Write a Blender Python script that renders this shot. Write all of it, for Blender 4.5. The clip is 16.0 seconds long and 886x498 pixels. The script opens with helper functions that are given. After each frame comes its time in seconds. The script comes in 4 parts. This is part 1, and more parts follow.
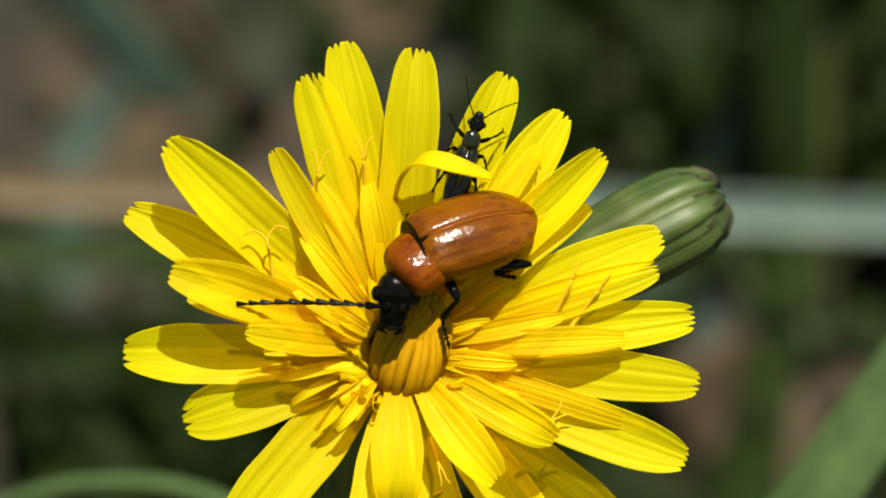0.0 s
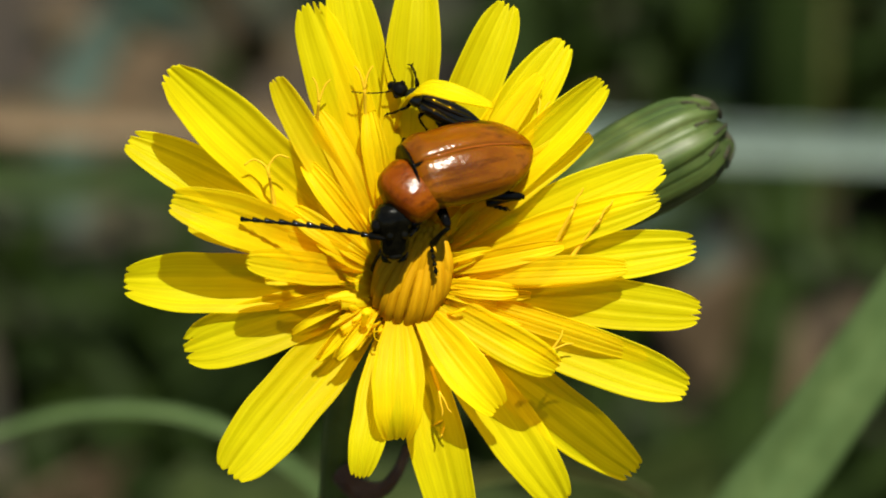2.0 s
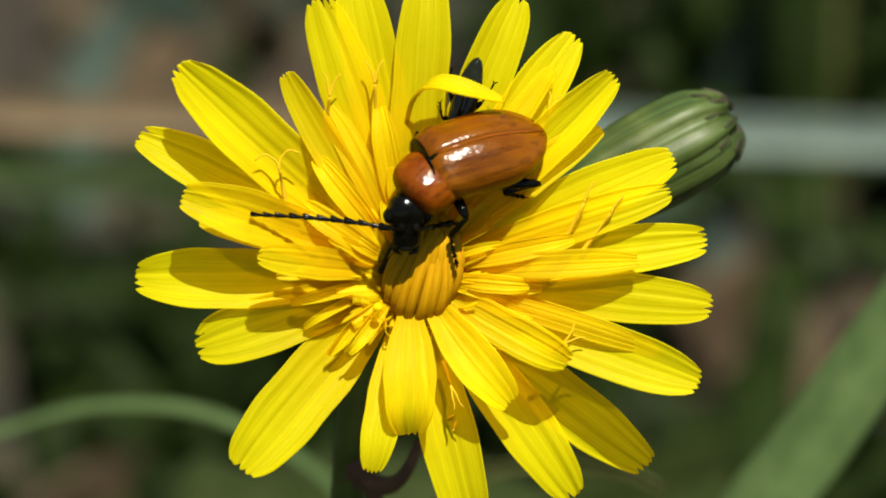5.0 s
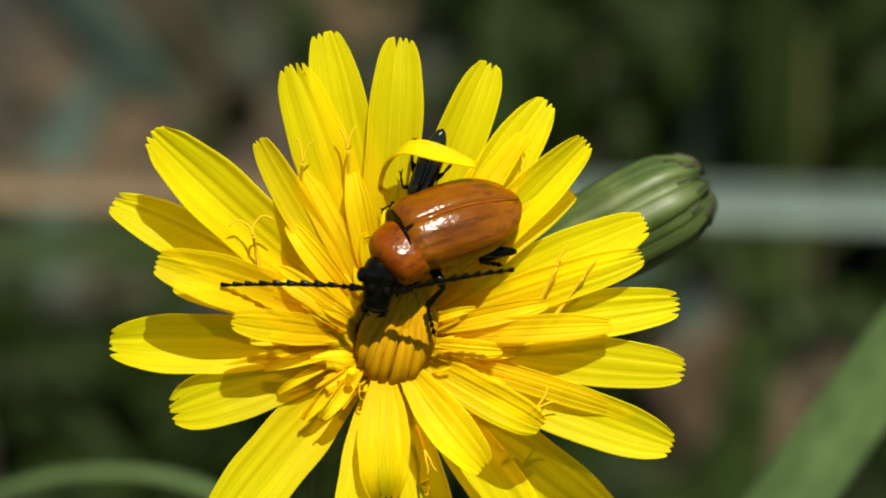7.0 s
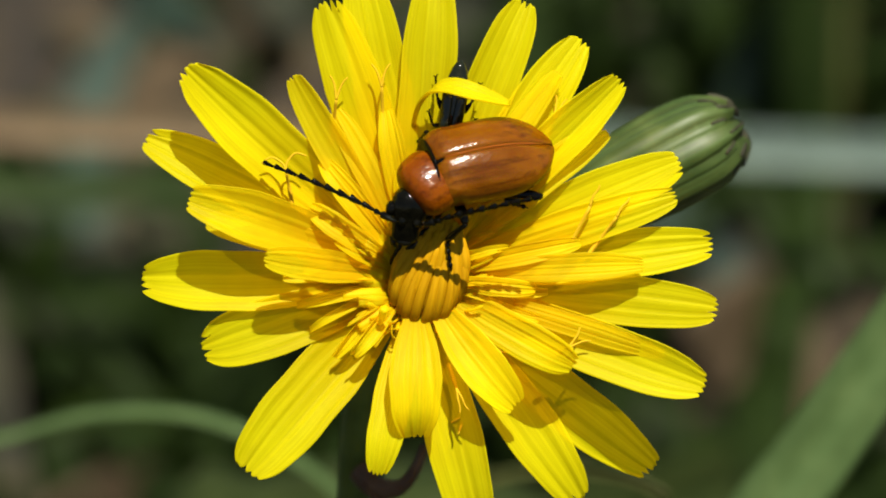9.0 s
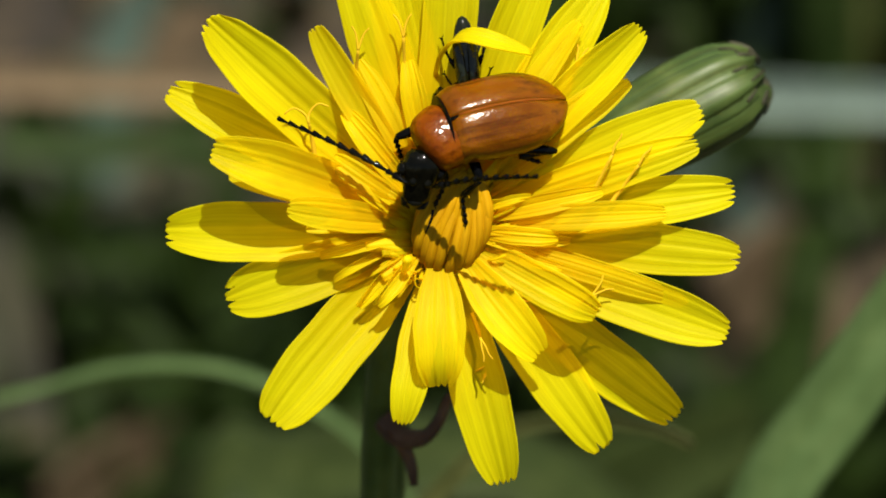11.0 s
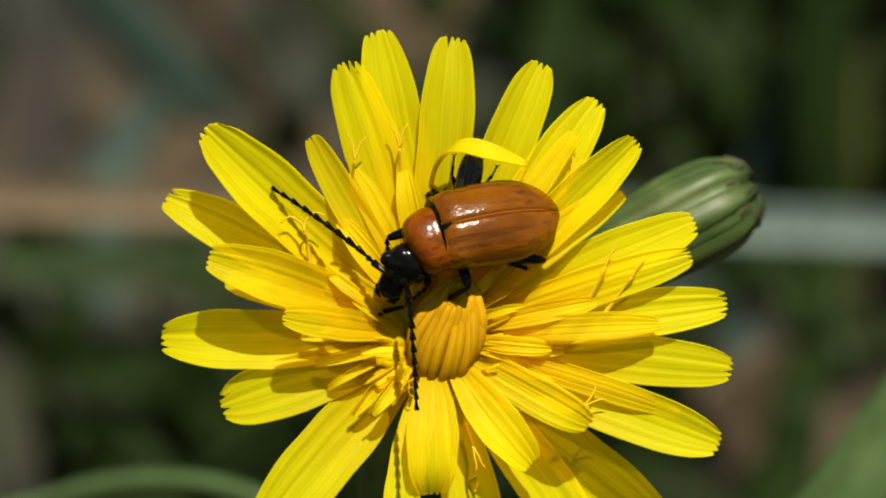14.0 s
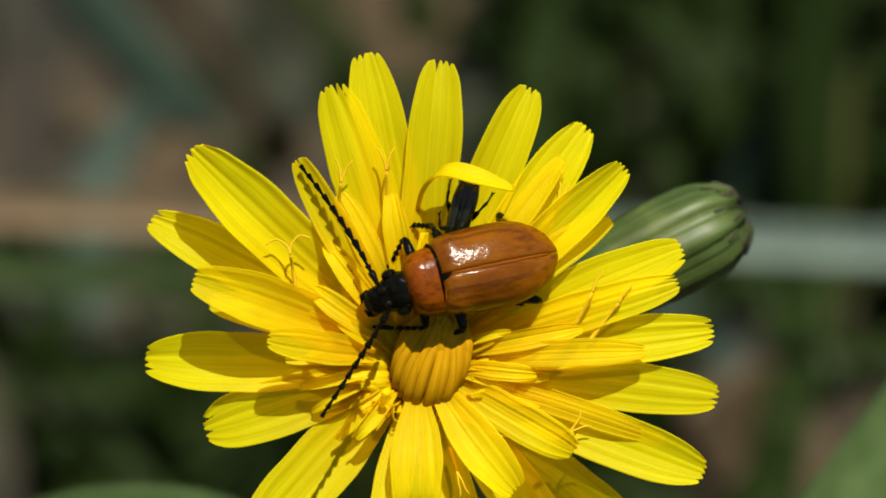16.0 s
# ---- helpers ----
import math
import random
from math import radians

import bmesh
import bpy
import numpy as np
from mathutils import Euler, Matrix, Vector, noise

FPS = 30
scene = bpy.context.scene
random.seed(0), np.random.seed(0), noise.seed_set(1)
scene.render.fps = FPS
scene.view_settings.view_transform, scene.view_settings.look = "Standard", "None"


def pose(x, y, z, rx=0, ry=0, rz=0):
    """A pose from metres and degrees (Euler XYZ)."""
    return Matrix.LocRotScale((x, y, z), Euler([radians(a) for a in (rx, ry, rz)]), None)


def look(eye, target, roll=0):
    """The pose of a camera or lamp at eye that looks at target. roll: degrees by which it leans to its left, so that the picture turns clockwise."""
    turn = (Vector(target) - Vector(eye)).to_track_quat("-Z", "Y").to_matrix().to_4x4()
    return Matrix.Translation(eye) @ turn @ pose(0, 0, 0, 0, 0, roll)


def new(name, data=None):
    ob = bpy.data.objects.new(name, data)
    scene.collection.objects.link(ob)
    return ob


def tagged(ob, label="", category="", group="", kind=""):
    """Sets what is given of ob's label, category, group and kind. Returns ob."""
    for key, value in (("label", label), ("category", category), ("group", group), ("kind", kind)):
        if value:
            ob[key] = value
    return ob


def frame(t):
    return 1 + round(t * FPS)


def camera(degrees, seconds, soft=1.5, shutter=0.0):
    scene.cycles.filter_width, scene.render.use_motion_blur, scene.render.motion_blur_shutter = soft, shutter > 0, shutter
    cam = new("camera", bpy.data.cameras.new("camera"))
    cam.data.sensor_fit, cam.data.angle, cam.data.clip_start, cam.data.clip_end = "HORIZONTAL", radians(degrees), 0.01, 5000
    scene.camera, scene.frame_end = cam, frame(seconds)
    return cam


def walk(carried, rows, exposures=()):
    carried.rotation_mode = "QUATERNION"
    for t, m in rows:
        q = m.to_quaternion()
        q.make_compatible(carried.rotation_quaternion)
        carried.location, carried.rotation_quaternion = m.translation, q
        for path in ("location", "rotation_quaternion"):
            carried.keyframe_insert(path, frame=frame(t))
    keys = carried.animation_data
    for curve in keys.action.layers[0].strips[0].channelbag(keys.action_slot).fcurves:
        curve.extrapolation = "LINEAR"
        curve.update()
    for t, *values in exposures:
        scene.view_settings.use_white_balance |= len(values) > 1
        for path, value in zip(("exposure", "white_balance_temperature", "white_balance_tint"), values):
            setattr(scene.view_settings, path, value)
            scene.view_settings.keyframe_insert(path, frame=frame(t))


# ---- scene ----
FLOWER = pose(0, 0, 0.20, 55, 0, 0)     # the flower head's own space: x across, y up its face, z out of its face
MM = 0.001

# ---- camera ----
PATH = [
    (0, 0.00256, -0.32451, 0.43394, 55.0324, 0.0002, 0.0002),
    (0.5, 0.00269, -0.32495, 0.43343, 54.7413, -0.1725, 0.2859),
    (1, 0.00269, -0.32630, 0.43387, 54.2954, 0.1044, 0.1440),
    (1.5, 0.00269, -0.32616, 0.43418, 54.2733, -0.2018, 0.2375),
    (2, 0.00269, -0.32446, 0.43370, 54.4810, 0.0039, 0.0316),
    (2.5, 0.00279, -0.32419, 0.43456, 54.4396, -0.0950, 0.2870),
    (3, 0.00269, -0.32335, 0.43434, 54.3537, 0.3167, 0.2663),
    (3.5, 0.00269, -0.32391, 0.43443, 54.3457, -0.0982, 0.4239),
    (3.7, 0.00269, -0.32313, 0.43367, 54.2934, 0.3271, -0.1153),
    (5.8, 0.00269, -0.32569, 0.43394, 54.7418, 0.1806, -0.0238),
    (6, 0.00269, -0.32598, 0.43399, 54.9321, 0.1271, -0.0284),
    (6.5, 0.00269, -0.32579, 0.43432, 55.2832, -0.0691, 0.0603),
    (7, 0.00269, -0.32561, 0.43421, 54.9967, 0.2985, -0.3344),
    (7.5, 0.00269, -0.32559, 0.43313, 54.8097, 0.2483, -0.3767),
    (8, 0.00269, -0.32624, 0.43226, 54.7702, 0.3818, -0.1575),
    (8.2, 0.00269, -0.32625, 0.43256, 54.7205, 0.2393, 0.0405),
    (10.3, 0.00269, -0.32490, 0.43472, 54.3209, 0.0695, 0.1512),
    (10.5, 0.00269, -0.32597, 0.43585, 54.1941, -0.2043, 0.4595),
    (11, 0.00269, -0.32661, 0.43338, 54.2686, 0.6082, 0.0003),
    (11.5, 0.00269, -0.32884, 0.43368, 54.5543, 0.2330, 0.3160),
    (12, 0.00269, -0.32986, 0.43344, 54.7685, 0.4033, 0.4989),
    (12.5, 0.00269, -0.33057, 0.43368, 55.2094, 0.0262, 0.5289),
    (13, 0.00269, -0.32969, 0.43301, 55.5345, 0.3066, 0.1831),
    (13.5, 0.00269, -0.32873, 0.43331, 55.9103, 0.2221, 0.0091),
    (14, 0.00269, -0.32968, 0.43355, 55.3926, 0.1478, 0.2678),
    (14.5, 0.00269, -0.32942, 0.43249, 55.1235, 0.6337, 0.0975),
    (15, 0.00269, -0.33029, 0.43405, 54.9955, 0.5245, 0.4124),
    (15.5, 0.00269, -0.32830, 0.43354, 55.1899, 0.2919, 0.1761),
    (16, 0.00269, -0.32746, 0.43375, 55.3849, -0.4186, 0.5252),
]

cam = camera(7.18, 16.0, soft=1.9)
cam.data.dof.use_dof = True
cam.data.dof.focus_distance = 0.398
cam.data.dof.aperture_fstop = 45
cam.data.dof.aperture_blades = 7
walk(cam, [(t, pose(*p)) for t, *p in PATH], exposures=[(0, 0.98), (6, 0.93), (11, 0.87), (12.5, 0.81), (13.5, 0.75), (14, 0.77), (16, 0.76)])

# ---- light ----
SUN_LOCAL = Vector((0.14, 0.66, 0.735))
SUN_DIR = (FLOWER.to_3x3() @ SUN_LOCAL).normalized()
world = bpy.data.worlds.new("sky")
scene.world = world
world.use_nodes = True
wn = world.node_tree
sky = wn.nodes.new("ShaderNodeTexSky")
sky.sky_type, sky.sun_disc = "NISHITA", False
sky.sun_elevation = math.asin(SUN_DIR.z)
sky.sun_rotation = math.atan2(SUN_DIR.x, SUN_DIR.y)
wn.links.new(sky.outputs[0], wn.nodes["Background"].inputs[0])
wn.nodes["Background"].inputs[1].default_value = 0.05
sun = new("sun", bpy.data.lights.new("sun", "SUN"))
sun.data.energy, sun.data.angle, sun.data.color = 5.2, radians(0.53), (1.0, 0.94, 0.8)
sun.matrix_world = look(SUN_DIR * 3, (0, 0, 0))


# ---- materials ----
def material(name, build):
    m = bpy.data.materials.new(name)
    m.use_nodes = True
    build(m.node_tree, m.node_tree.nodes["Principled BSDF"])
    return m


def node(nt, kind, **values):
    n = nt.nodes.new(kind)
    for key, value in values.items():
        n.inputs[key.replace("_", " ")].default_value = value
    return n


def ramp(nt, source, *stops):
    r = nt.nodes.new("ShaderNodeValToRGB")
    while len(r.color_ramp.elements) < len(stops):
        r.color_ramp.elements.new(0.5)
    for e, (at, colour) in zip(r.color_ramp.elements, stops):
        e.position, e.color = at, (*colour, 1)
    nt.links.new(source, r.inputs[0])
    return r.outputs[0]


def mixed(nt, factor, a, b, way="MIX"):
    m = nt.nodes.new("ShaderNodeMix")
    m.data_type, m.blend_type = "RGBA", way
    for socket, value in ((m.inputs[0], factor), (m.inputs[6], a), (m.inputs[7], b)):
        if isinstance(value, bpy.types.NodeSocket):
            nt.links.new(value, socket)
        else:
            socket.default_value = value if isinstance(value, float) else (*value, 1)
    return m.outputs[2]


def coords(nt, sx=1.0, sy=1.0, sz=1.0, uv=False):
    c, m = nt.nodes.new("ShaderNodeTexCoord"), nt.nodes.new("ShaderNodeMapping")
    nt.links.new(c.outputs["UV" if uv else "Object"], m.inputs[0])
    m.inputs["Scale"].default_value = (sx, sy, sz)
    return m.outputs[0]


def noise_of(nt, where, scale, detail=4.0, rough=0.55):
    n = node(nt, "ShaderNodeTexNoise", Scale=scale, Detail=detail, Roughness=rough)
    nt.links.new(where, n.inputs["Vector"])
    return n.outputs[0]


def bump(nt, bsdf, height, strength, distance):
    b = node(nt, "ShaderNodeBump", Strength=strength, Distance=distance)
    nt.links.new(height, b.inputs["Height"])
    nt.links.new(b.outputs[0], bsdf.inputs["Normal"])


def object_random(nt):
    return nt.nodes.new("ShaderNodeObjectInfo").outputs["Random"]


def thin_leaf(low, mid, high, veins, gloss, through_share, stripes=0.5, glow=None, clear=0.0):
    """A thin plant part: some light passes through it, fine veins run along it."""
    def build(nt, b):
        along = coords(nt, 1.5, veins, 1, uv=True)
        fine = noise_of(nt, along, 1.0, 3.0)
        blot = noise_of(nt, coords(nt, 1, 1, 1), 420.0, 3.0)
        base = ramp(nt, blot, (0.3, low), (0.5, mid), (0.72, high))
        line = ramp(nt, fine, (0.4, (0.58, 0.49, 0.32)), (0.6, (1, 1, 1)))
        base = mixed(nt, stripes, base, line, "MULTIPLY")
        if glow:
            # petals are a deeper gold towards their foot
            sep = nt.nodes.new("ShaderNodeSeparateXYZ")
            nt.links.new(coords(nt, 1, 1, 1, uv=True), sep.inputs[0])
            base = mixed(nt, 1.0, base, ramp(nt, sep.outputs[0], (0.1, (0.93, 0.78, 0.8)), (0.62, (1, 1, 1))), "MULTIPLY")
        vary = node(nt, "ShaderNodeHueSaturation")
        r = node(nt, "ShaderNodeMapRange")
        r.inputs["To Min"].default_value, r.inputs["To Max"].default_value = 0.88, 1.08
        nt.links.new(object_random(nt), r.inputs["Value"])
        nt.links.new(r.outputs[0], vary.inputs["Value"])
        nt.links.new(base, vary.inputs["Color"])
        base = vary.outputs[0]
        nt.links.new(base, b.inputs["Base Color"])
        b.inputs["Roughness"].default_value = gloss
        b.inputs["Specular IOR Level"].default_value = 0.1
        bump(nt, b, fine, 0.3, 0.00008)
        t, mix = nt.nodes.new("ShaderNodeBsdfTranslucent"), node(nt, "ShaderNodeMixShader", Fac=through_share)
        nt.links.new(mixed(nt, 1.0, base, glow, "MULTIPLY") if glow else base, t.inputs[0])
        nt.links.new(b.outputs[0], mix.inputs[1])
        nt.links.new(t.outputs[0], mix.inputs[2])
        skin = mix.outputs[0]
        if clear:
            sheer = node(nt, "ShaderNodeBsdfTransparent", Color=(1.0, 0.84, 0.03, 1))
            thin = node(nt, "ShaderNodeMixShader", Fac=clear)
            nt.links.new(skin, thin.inputs[1])
            nt.links.new(sheer.outputs[0], thin.inputs[2])
            skin = thin.outputs[0]
        nt.links.new(skin, nt.nodes["Material Output"].inputs["Surface"])
    return build


def chitin(low, high, gloss, coat, grain=2200.0, relief=0.15, polish=0.07, index=1.36, fleck=0.09):
    def build(nt, b):
        where = coords(nt, fleck, 1, 1)
        blot = noise_of(nt, where, 1900.0, 4.0)
        nt.links.new(ramp(nt, blot, (0.3, low), (0.7, high)), b.inputs["Base Color"])
        b.inputs["Roughness"].default_value = gloss
        b.inputs["Coat Weight"].default_value = coat
        b.inputs["Coat Roughness"].default_value = polish
        b.inputs["Coat IOR"].default_value = index
        b.inputs["Specular IOR Level"].default_value = 0.0
        bump(nt, b, noise_of(nt, coords(nt, 1, 1, 1), grain, 3.0), relief, 0.00008)
        nt.links.new(b.inputs["Normal"].links[0].from_socket, b.inputs["Coat Normal"])
    return build


def shell(low, high, dark, fleck=0.05, coat=0.6, polish=0.15):
    """Glossy thin horn over the back: faint lengthwise lines, shallow dents and fine punctures."""
    def build(nt, b):
        lines = noise_of(nt, coords(nt, fleck, 1, 1), 2400.0, 3.0)
        cloud = noise_of(nt, coords(nt, 0.6, 1, 1), 520.0, 2.0)
        base = ramp(nt, cloud, (0.35, low), (0.65, high))
        base = mixed(nt, ramp(nt, lines, (0.33, (0.6, 0.6, 0.6)), (0.5, (0, 0, 0))), base, dark)
        nt.links.new(base, b.inputs["Base Color"])
        b.inputs["Roughness"].default_value = 0.4
        b.inputs["Specular IOR Level"].default_value = 0.03
        b.inputs["Subsurface Weight"].default_value = 0.25
        b.inputs["Subsurface Radius"].default_value = (1.0, 0.35, 0.05)
        b.inputs["Subsurface Scale"].default_value = 0.0006
        b.inputs["Coat Weight"].default_value = coat
        b.inputs["Coat Roughness"].default_value = polish
        b.inputs["Coat IOR"].default_value = 1.38
        fine = noise_of(nt, coords(nt), 4200.0, 2.0)
        dents = noise_of(nt, coords(nt, 0.8, 1, 1), 1900.0, 3.0)
        first = node(nt, "ShaderNodeBump", Strength=0.5, Distance=0.00014)
        nt.links.new(dents, first.inputs["Height"])
        second = node(nt, "ShaderNodeBump", Strength=0.3, Distance=0.00005)
        nt.links.new(fine, second.inputs["Height"])
        nt.links.new(first.outputs[0], second.inputs["Normal"])
        nt.links.new(second.outputs[0], b.inputs["Normal"])
        nt.links.new(second.outputs[0], b.inputs["Coat Normal"])
    return build


def litter(nt, b):
    where = coords(nt)
    big, patch, small = noise_of(nt, where, 14.0, 3.0), noise_of(nt, where, 42.0, 3.0, 0.6), noise_of(nt, where, 160.0, 5.0)
    soil = ramp(nt, small, (0.3, (0.008, 0.0054, 0.002)), (0.55, (0.021, 0.014, 0.0056)), (0.75, (0.053, 0.036, 0.015)))
    # dark patches and near-black moss put deep shade between plants into the soil
    soil = mixed(nt, 1.0, soil, ramp(nt, patch, (0.36, (0.28, 0.26, 0.24)), (0.5, (0.9, 0.88, 0.85)), (0.64, (1.9, 1.8, 1.65))), "MULTIPLY")
    shaded_moss = ramp(nt, small, (0.3, (0.0034, 0.005, 0.0015)), (0.7, (0.012, 0.0175, 0.005)))
    nt.links.new(mixed(nt, ramp(nt, big, (0.45, (0, 0, 0)), (0.6, (1, 1, 1))), soil, shaded_moss), b.inputs["Base Color"])
    b.inputs["Roughness"].default_value = 0.95
    bump(nt, b, small, 0.8, 0.004)


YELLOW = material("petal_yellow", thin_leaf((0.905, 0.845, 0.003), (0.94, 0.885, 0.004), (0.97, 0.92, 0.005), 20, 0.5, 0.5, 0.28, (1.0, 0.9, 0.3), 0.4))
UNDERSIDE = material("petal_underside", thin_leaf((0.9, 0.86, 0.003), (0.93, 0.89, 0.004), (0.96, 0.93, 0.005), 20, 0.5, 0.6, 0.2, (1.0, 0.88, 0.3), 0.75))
# floret amber, darkened to include the beetle's shade over the heart
AMBER_SHADED = material("closed_floret_amber_shaded", thin_leaf((0.52, 0.262, 0.002), (0.58, 0.312, 0.002), (0.64, 0.37, 0.003), 7, 0.5, 0.3, 0.4))
# floret gold, deepened in colour for shade and light filtered through petals
GOLD_SHADED = material("inner_floret_gold_shaded", thin_leaf((0.86, 0.745, 0.003), (0.9, 0.8, 0.004), (0.93, 0.86, 0.006), 10, 0.5, 0.5, 0.25, (1.0, 0.82, 0.3), 0.4))
STYLE = material("style_ochre", thin_leaf((0.62, 0.38, 0.01), (0.7, 0.45, 0.012), (0.78, 0.52, 0.015), 6, 0.55, 0.2, 0.2))
DOWN = material("pale_down", thin_leaf((0.72, 0.6, 0.12), (0.8, 0.68, 0.18), (0.86, 0.76, 0.25), 4, 0.5, 0.4, 0.1))
STEM_GREEN = material("stem_green", thin_leaf((0.068, 0.104, 0.0224), (0.092, 0.136, 0.0304), (0.12, 0.168, 0.04), 9, 0.5, 0.1, 0.5))
BRACT_GREEN = material("bract_green", thin_leaf((0.032, 0.0576, 0.012), (0.056, 0.088, 0.0208), (0.092, 0.128, 0.036), 7, 0.45, 0.04, 0.75))
BRACT_GREEN.node_tree.nodes["Principled BSDF"].inputs["Specular IOR Level"].default_value = 0.25
BRACT_TIP = material("bract_tip_dark", thin_leaf((0.022, 0.022, 0.014), (0.05, 0.05, 0.032), (0.1, 0.1, 0.07), 8, 0.5, 0.05, 0.5))
BLADE_GREEN = material("blade_green", thin_leaf((0.0496, 0.084, 0.0272), (0.0624, 0.1024, 0.0344), (0.0784, 0.1216, 0.0432), 9, 0.5, 0.2, 0.3))
# green lowered almost to black: deep shade between the plants as colour
BLADE_SHADED = material("blade_green_shaded", thin_leaf((0.0056, 0.0124, 0.00128), (0.0096, 0.0192, 0.002), (0.0152, 0.028, 0.0032), 24, 0.6, 0.2, 0.4))
BLADE_MID = material("blade_mid_green", thin_leaf((0.0144, 0.0296, 0.0056), (0.0216, 0.04, 0.0088), (0.032, 0.0528, 0.0136), 24, 0.55, 0.2, 0.4))
BLADE_LOW = material("blade_low_green", thin_leaf((0.016, 0.0272, 0.0064), (0.0272, 0.04, 0.0096), (0.0416, 0.0576, 0.0152), 7, 0.55, 0.2, 0.4))
BLADE_MOSSY = material("blade_dark_olive", thin_leaf((0.012, 0.016, 0.005), (0.019, 0.024, 0.008), (0.03, 0.034, 0.012), 7, 0.6, 0.2, 0.4))
BLADE_PALE = material("blade_glaucous", thin_leaf((0.092, 0.128, 0.112), (0.116, 0.16, 0.14), (0.148, 0.196, 0.176), 24, 0.5, 0.15, 0.4))
BLADE_BLUE = material("blade_blue_green", thin_leaf((0.0272, 0.0424, 0.0352), (0.0368, 0.056, 0.0456), (0.0504, 0.072, 0.0584), 24, 0.55, 0.15, 0.4))
BLADE_TEAL = material("blade_dark_teal", thin_leaf((0.0136, 0.024, 0.0176), (0.0192, 0.0336, 0.024), (0.0272, 0.0448, 0.032), 24, 0.55, 0.15, 0.4))
BLADE_OLIVE = material("blade_olive", thin_leaf((0.044, 0.052, 0.0144), (0.06, 0.068, 0.0208), (0.08, 0.088, 0.0288), 24, 0.5, 0.2, 0.4))
DRY_LEAF = material("dry_leaf_brown", thin_leaf((0.04176, 0.03024, 0.01728), (0.05904, 0.0432, 0.02592), (0.0828, 0.06192, 0.03816), 14, 0.6, 0.08, 0.5))
STRAW = material("dry_straw", thin_leaf((0.1, 0.072, 0.04), (0.128, 0.0928, 0.0544), (0.16, 0.12, 0.0736), 20, 0.6, 0.08, 0.4))
BROWN_STEM = material("withered_brown", thin_leaf((0.048, 0.028, 0.016), (0.08, 0.048, 0.028), (0.12, 0.08, 0.048), 10, 0.5, 0.05, 0.4))
SOIL = material("soil_and_litter", litter)
ELYTRA = material("wing_case_orange", shell((0.1, 0.028, 0.0001), (0.15, 0.048, 0.0001), (0.033, 0.007, 0.0001), 0.05, 0.65, 0.2))
SHIELD = material("shield_orange", shell((0.09, 0.0165, 0.0001), (0.15, 0.037, 0.0001), (0.03, 0.004, 0.0001), 0.6, 0.35, 0.1))
BLACK = material("black_chitin", chitin((0.0008, 0.0008, 0.00048), (0.0032, 0.0028, 0.00144), 0.5, 0.4, 2600.0, 0.45, 0.06, 1.4))
HEAD_BLACK = material("rough_black_chitin", chitin((0.0008, 0.00096, 0.00048), (0.004, 0.0036, 0.0016), 0.5, 0.4, 3000.0, 0.6, 0.06, 1.4, 1.0))
BELLY = material("brown_black_belly", chitin((0.02, 0.012, 0.008), (0.05, 0.03, 0.016), 0.4, 0.3))
OLIVE_CHITIN = material("olive_black_chitin", chitin((0.0024, 0.0032, 0.00104), (0.0112, 0.0128, 0.004), 0.26, 0.9, 2600.0, 0.6, 0.07, 1.45, 0.6))
EDGE = material("wing_case_seam", chitin((0.13, 0.035, 0.004), (0.2, 0.055, 0.005), 0.35, 0.6))


# ---- mesh tools ----
def mesh_of(name, verts, faces, mat, uvs=None, smooth=True):
    me = bpy.data.meshes.new(name)
    me.from_pydata([tuple(v) for v in verts], [], faces)
    if uvs is not None:
        layer = me.uv_layers.new(name="UVMap")
        for loop in me.loops:
            layer.data[loop.index].uv = uvs[loop.vertex_index]
    if smooth:
        me.polygons.foreach_set("use_smooth", [True] * len(me.polygons))
    me.materials.append(mat)
    me.update()
    return me


def part(name, me, parent, m=None, label=""):
    ob = new(name, me)
    ob.parent = parent
    if m is not None:
        ob.matrix_basis = m
    return tagged(ob, label)


def thing(name, m, label, category, group="", kind=""):
    ob = new(name)
    ob.empty_display_size = 0.002
    ob.matrix_basis = m
    return tagged(ob, label, category, group, kind)


def loft(rings, closed_ends=True):
    """Verts, faces and uvs of a skin over equal rings of points."""
    n = len(rings[0])
    verts = [Vector(p) for r in rings for p in r]
    uvs = [(i / max(1, len(rings) - 1), j / n) for i in range(len(rings)) for j in range(n)]
    faces = []
    for i in range(len(rings) - 1):
        for j in range(n):
            k = (j + 1) % n
            faces.append((i * n + j, i * n + k, (i + 1) * n + k, (i + 1) * n + j))
    if closed_ends:
        faces.append(tuple(range(n - 1, -1, -1)))
        faces.append(tuple((len(rings) - 1) * n + j for j in range(n)))
    return verts, faces, uvs


def tube(points, radii, n=10, flat=1.0, ribs=0, rib=0.0):
    """A round bar along points; flat squeezes it across, ribs raise lines along it."""
    pts = [Vector(p) for p in points]
    rings, side = [], None
    for i, p in enumerate(pts):
        d = (pts[min(i + 1, len(pts) - 1)] - pts[max(i - 1, 0)]).normalized()
        if side is None:
            side = d.orthogonal().normalized()
        side = (side - d * side.dot(d)).normalized()
        up = d.cross(side)
        r = radii[i] if isinstance(radii, (list, tuple)) else radii
        ring = []
        for j in range(n):
            a = 2 * math.pi * j / n
            k = r * (1 + rib * math.cos(ribs * a)) if ribs else r
            ring.append(p + side * math.cos(a) * k + up * math.sin(a) * k * flat)
        rings.append(ring)
    return loft(rings)


def joined(pieces):
    verts, faces, uvs = [], [], []
    for v, f, u in pieces:
        base = len(verts)
        verts += v
        uvs += u
        faces += [tuple(base + i for i in one) for one in f]
    return verts, faces, uvs


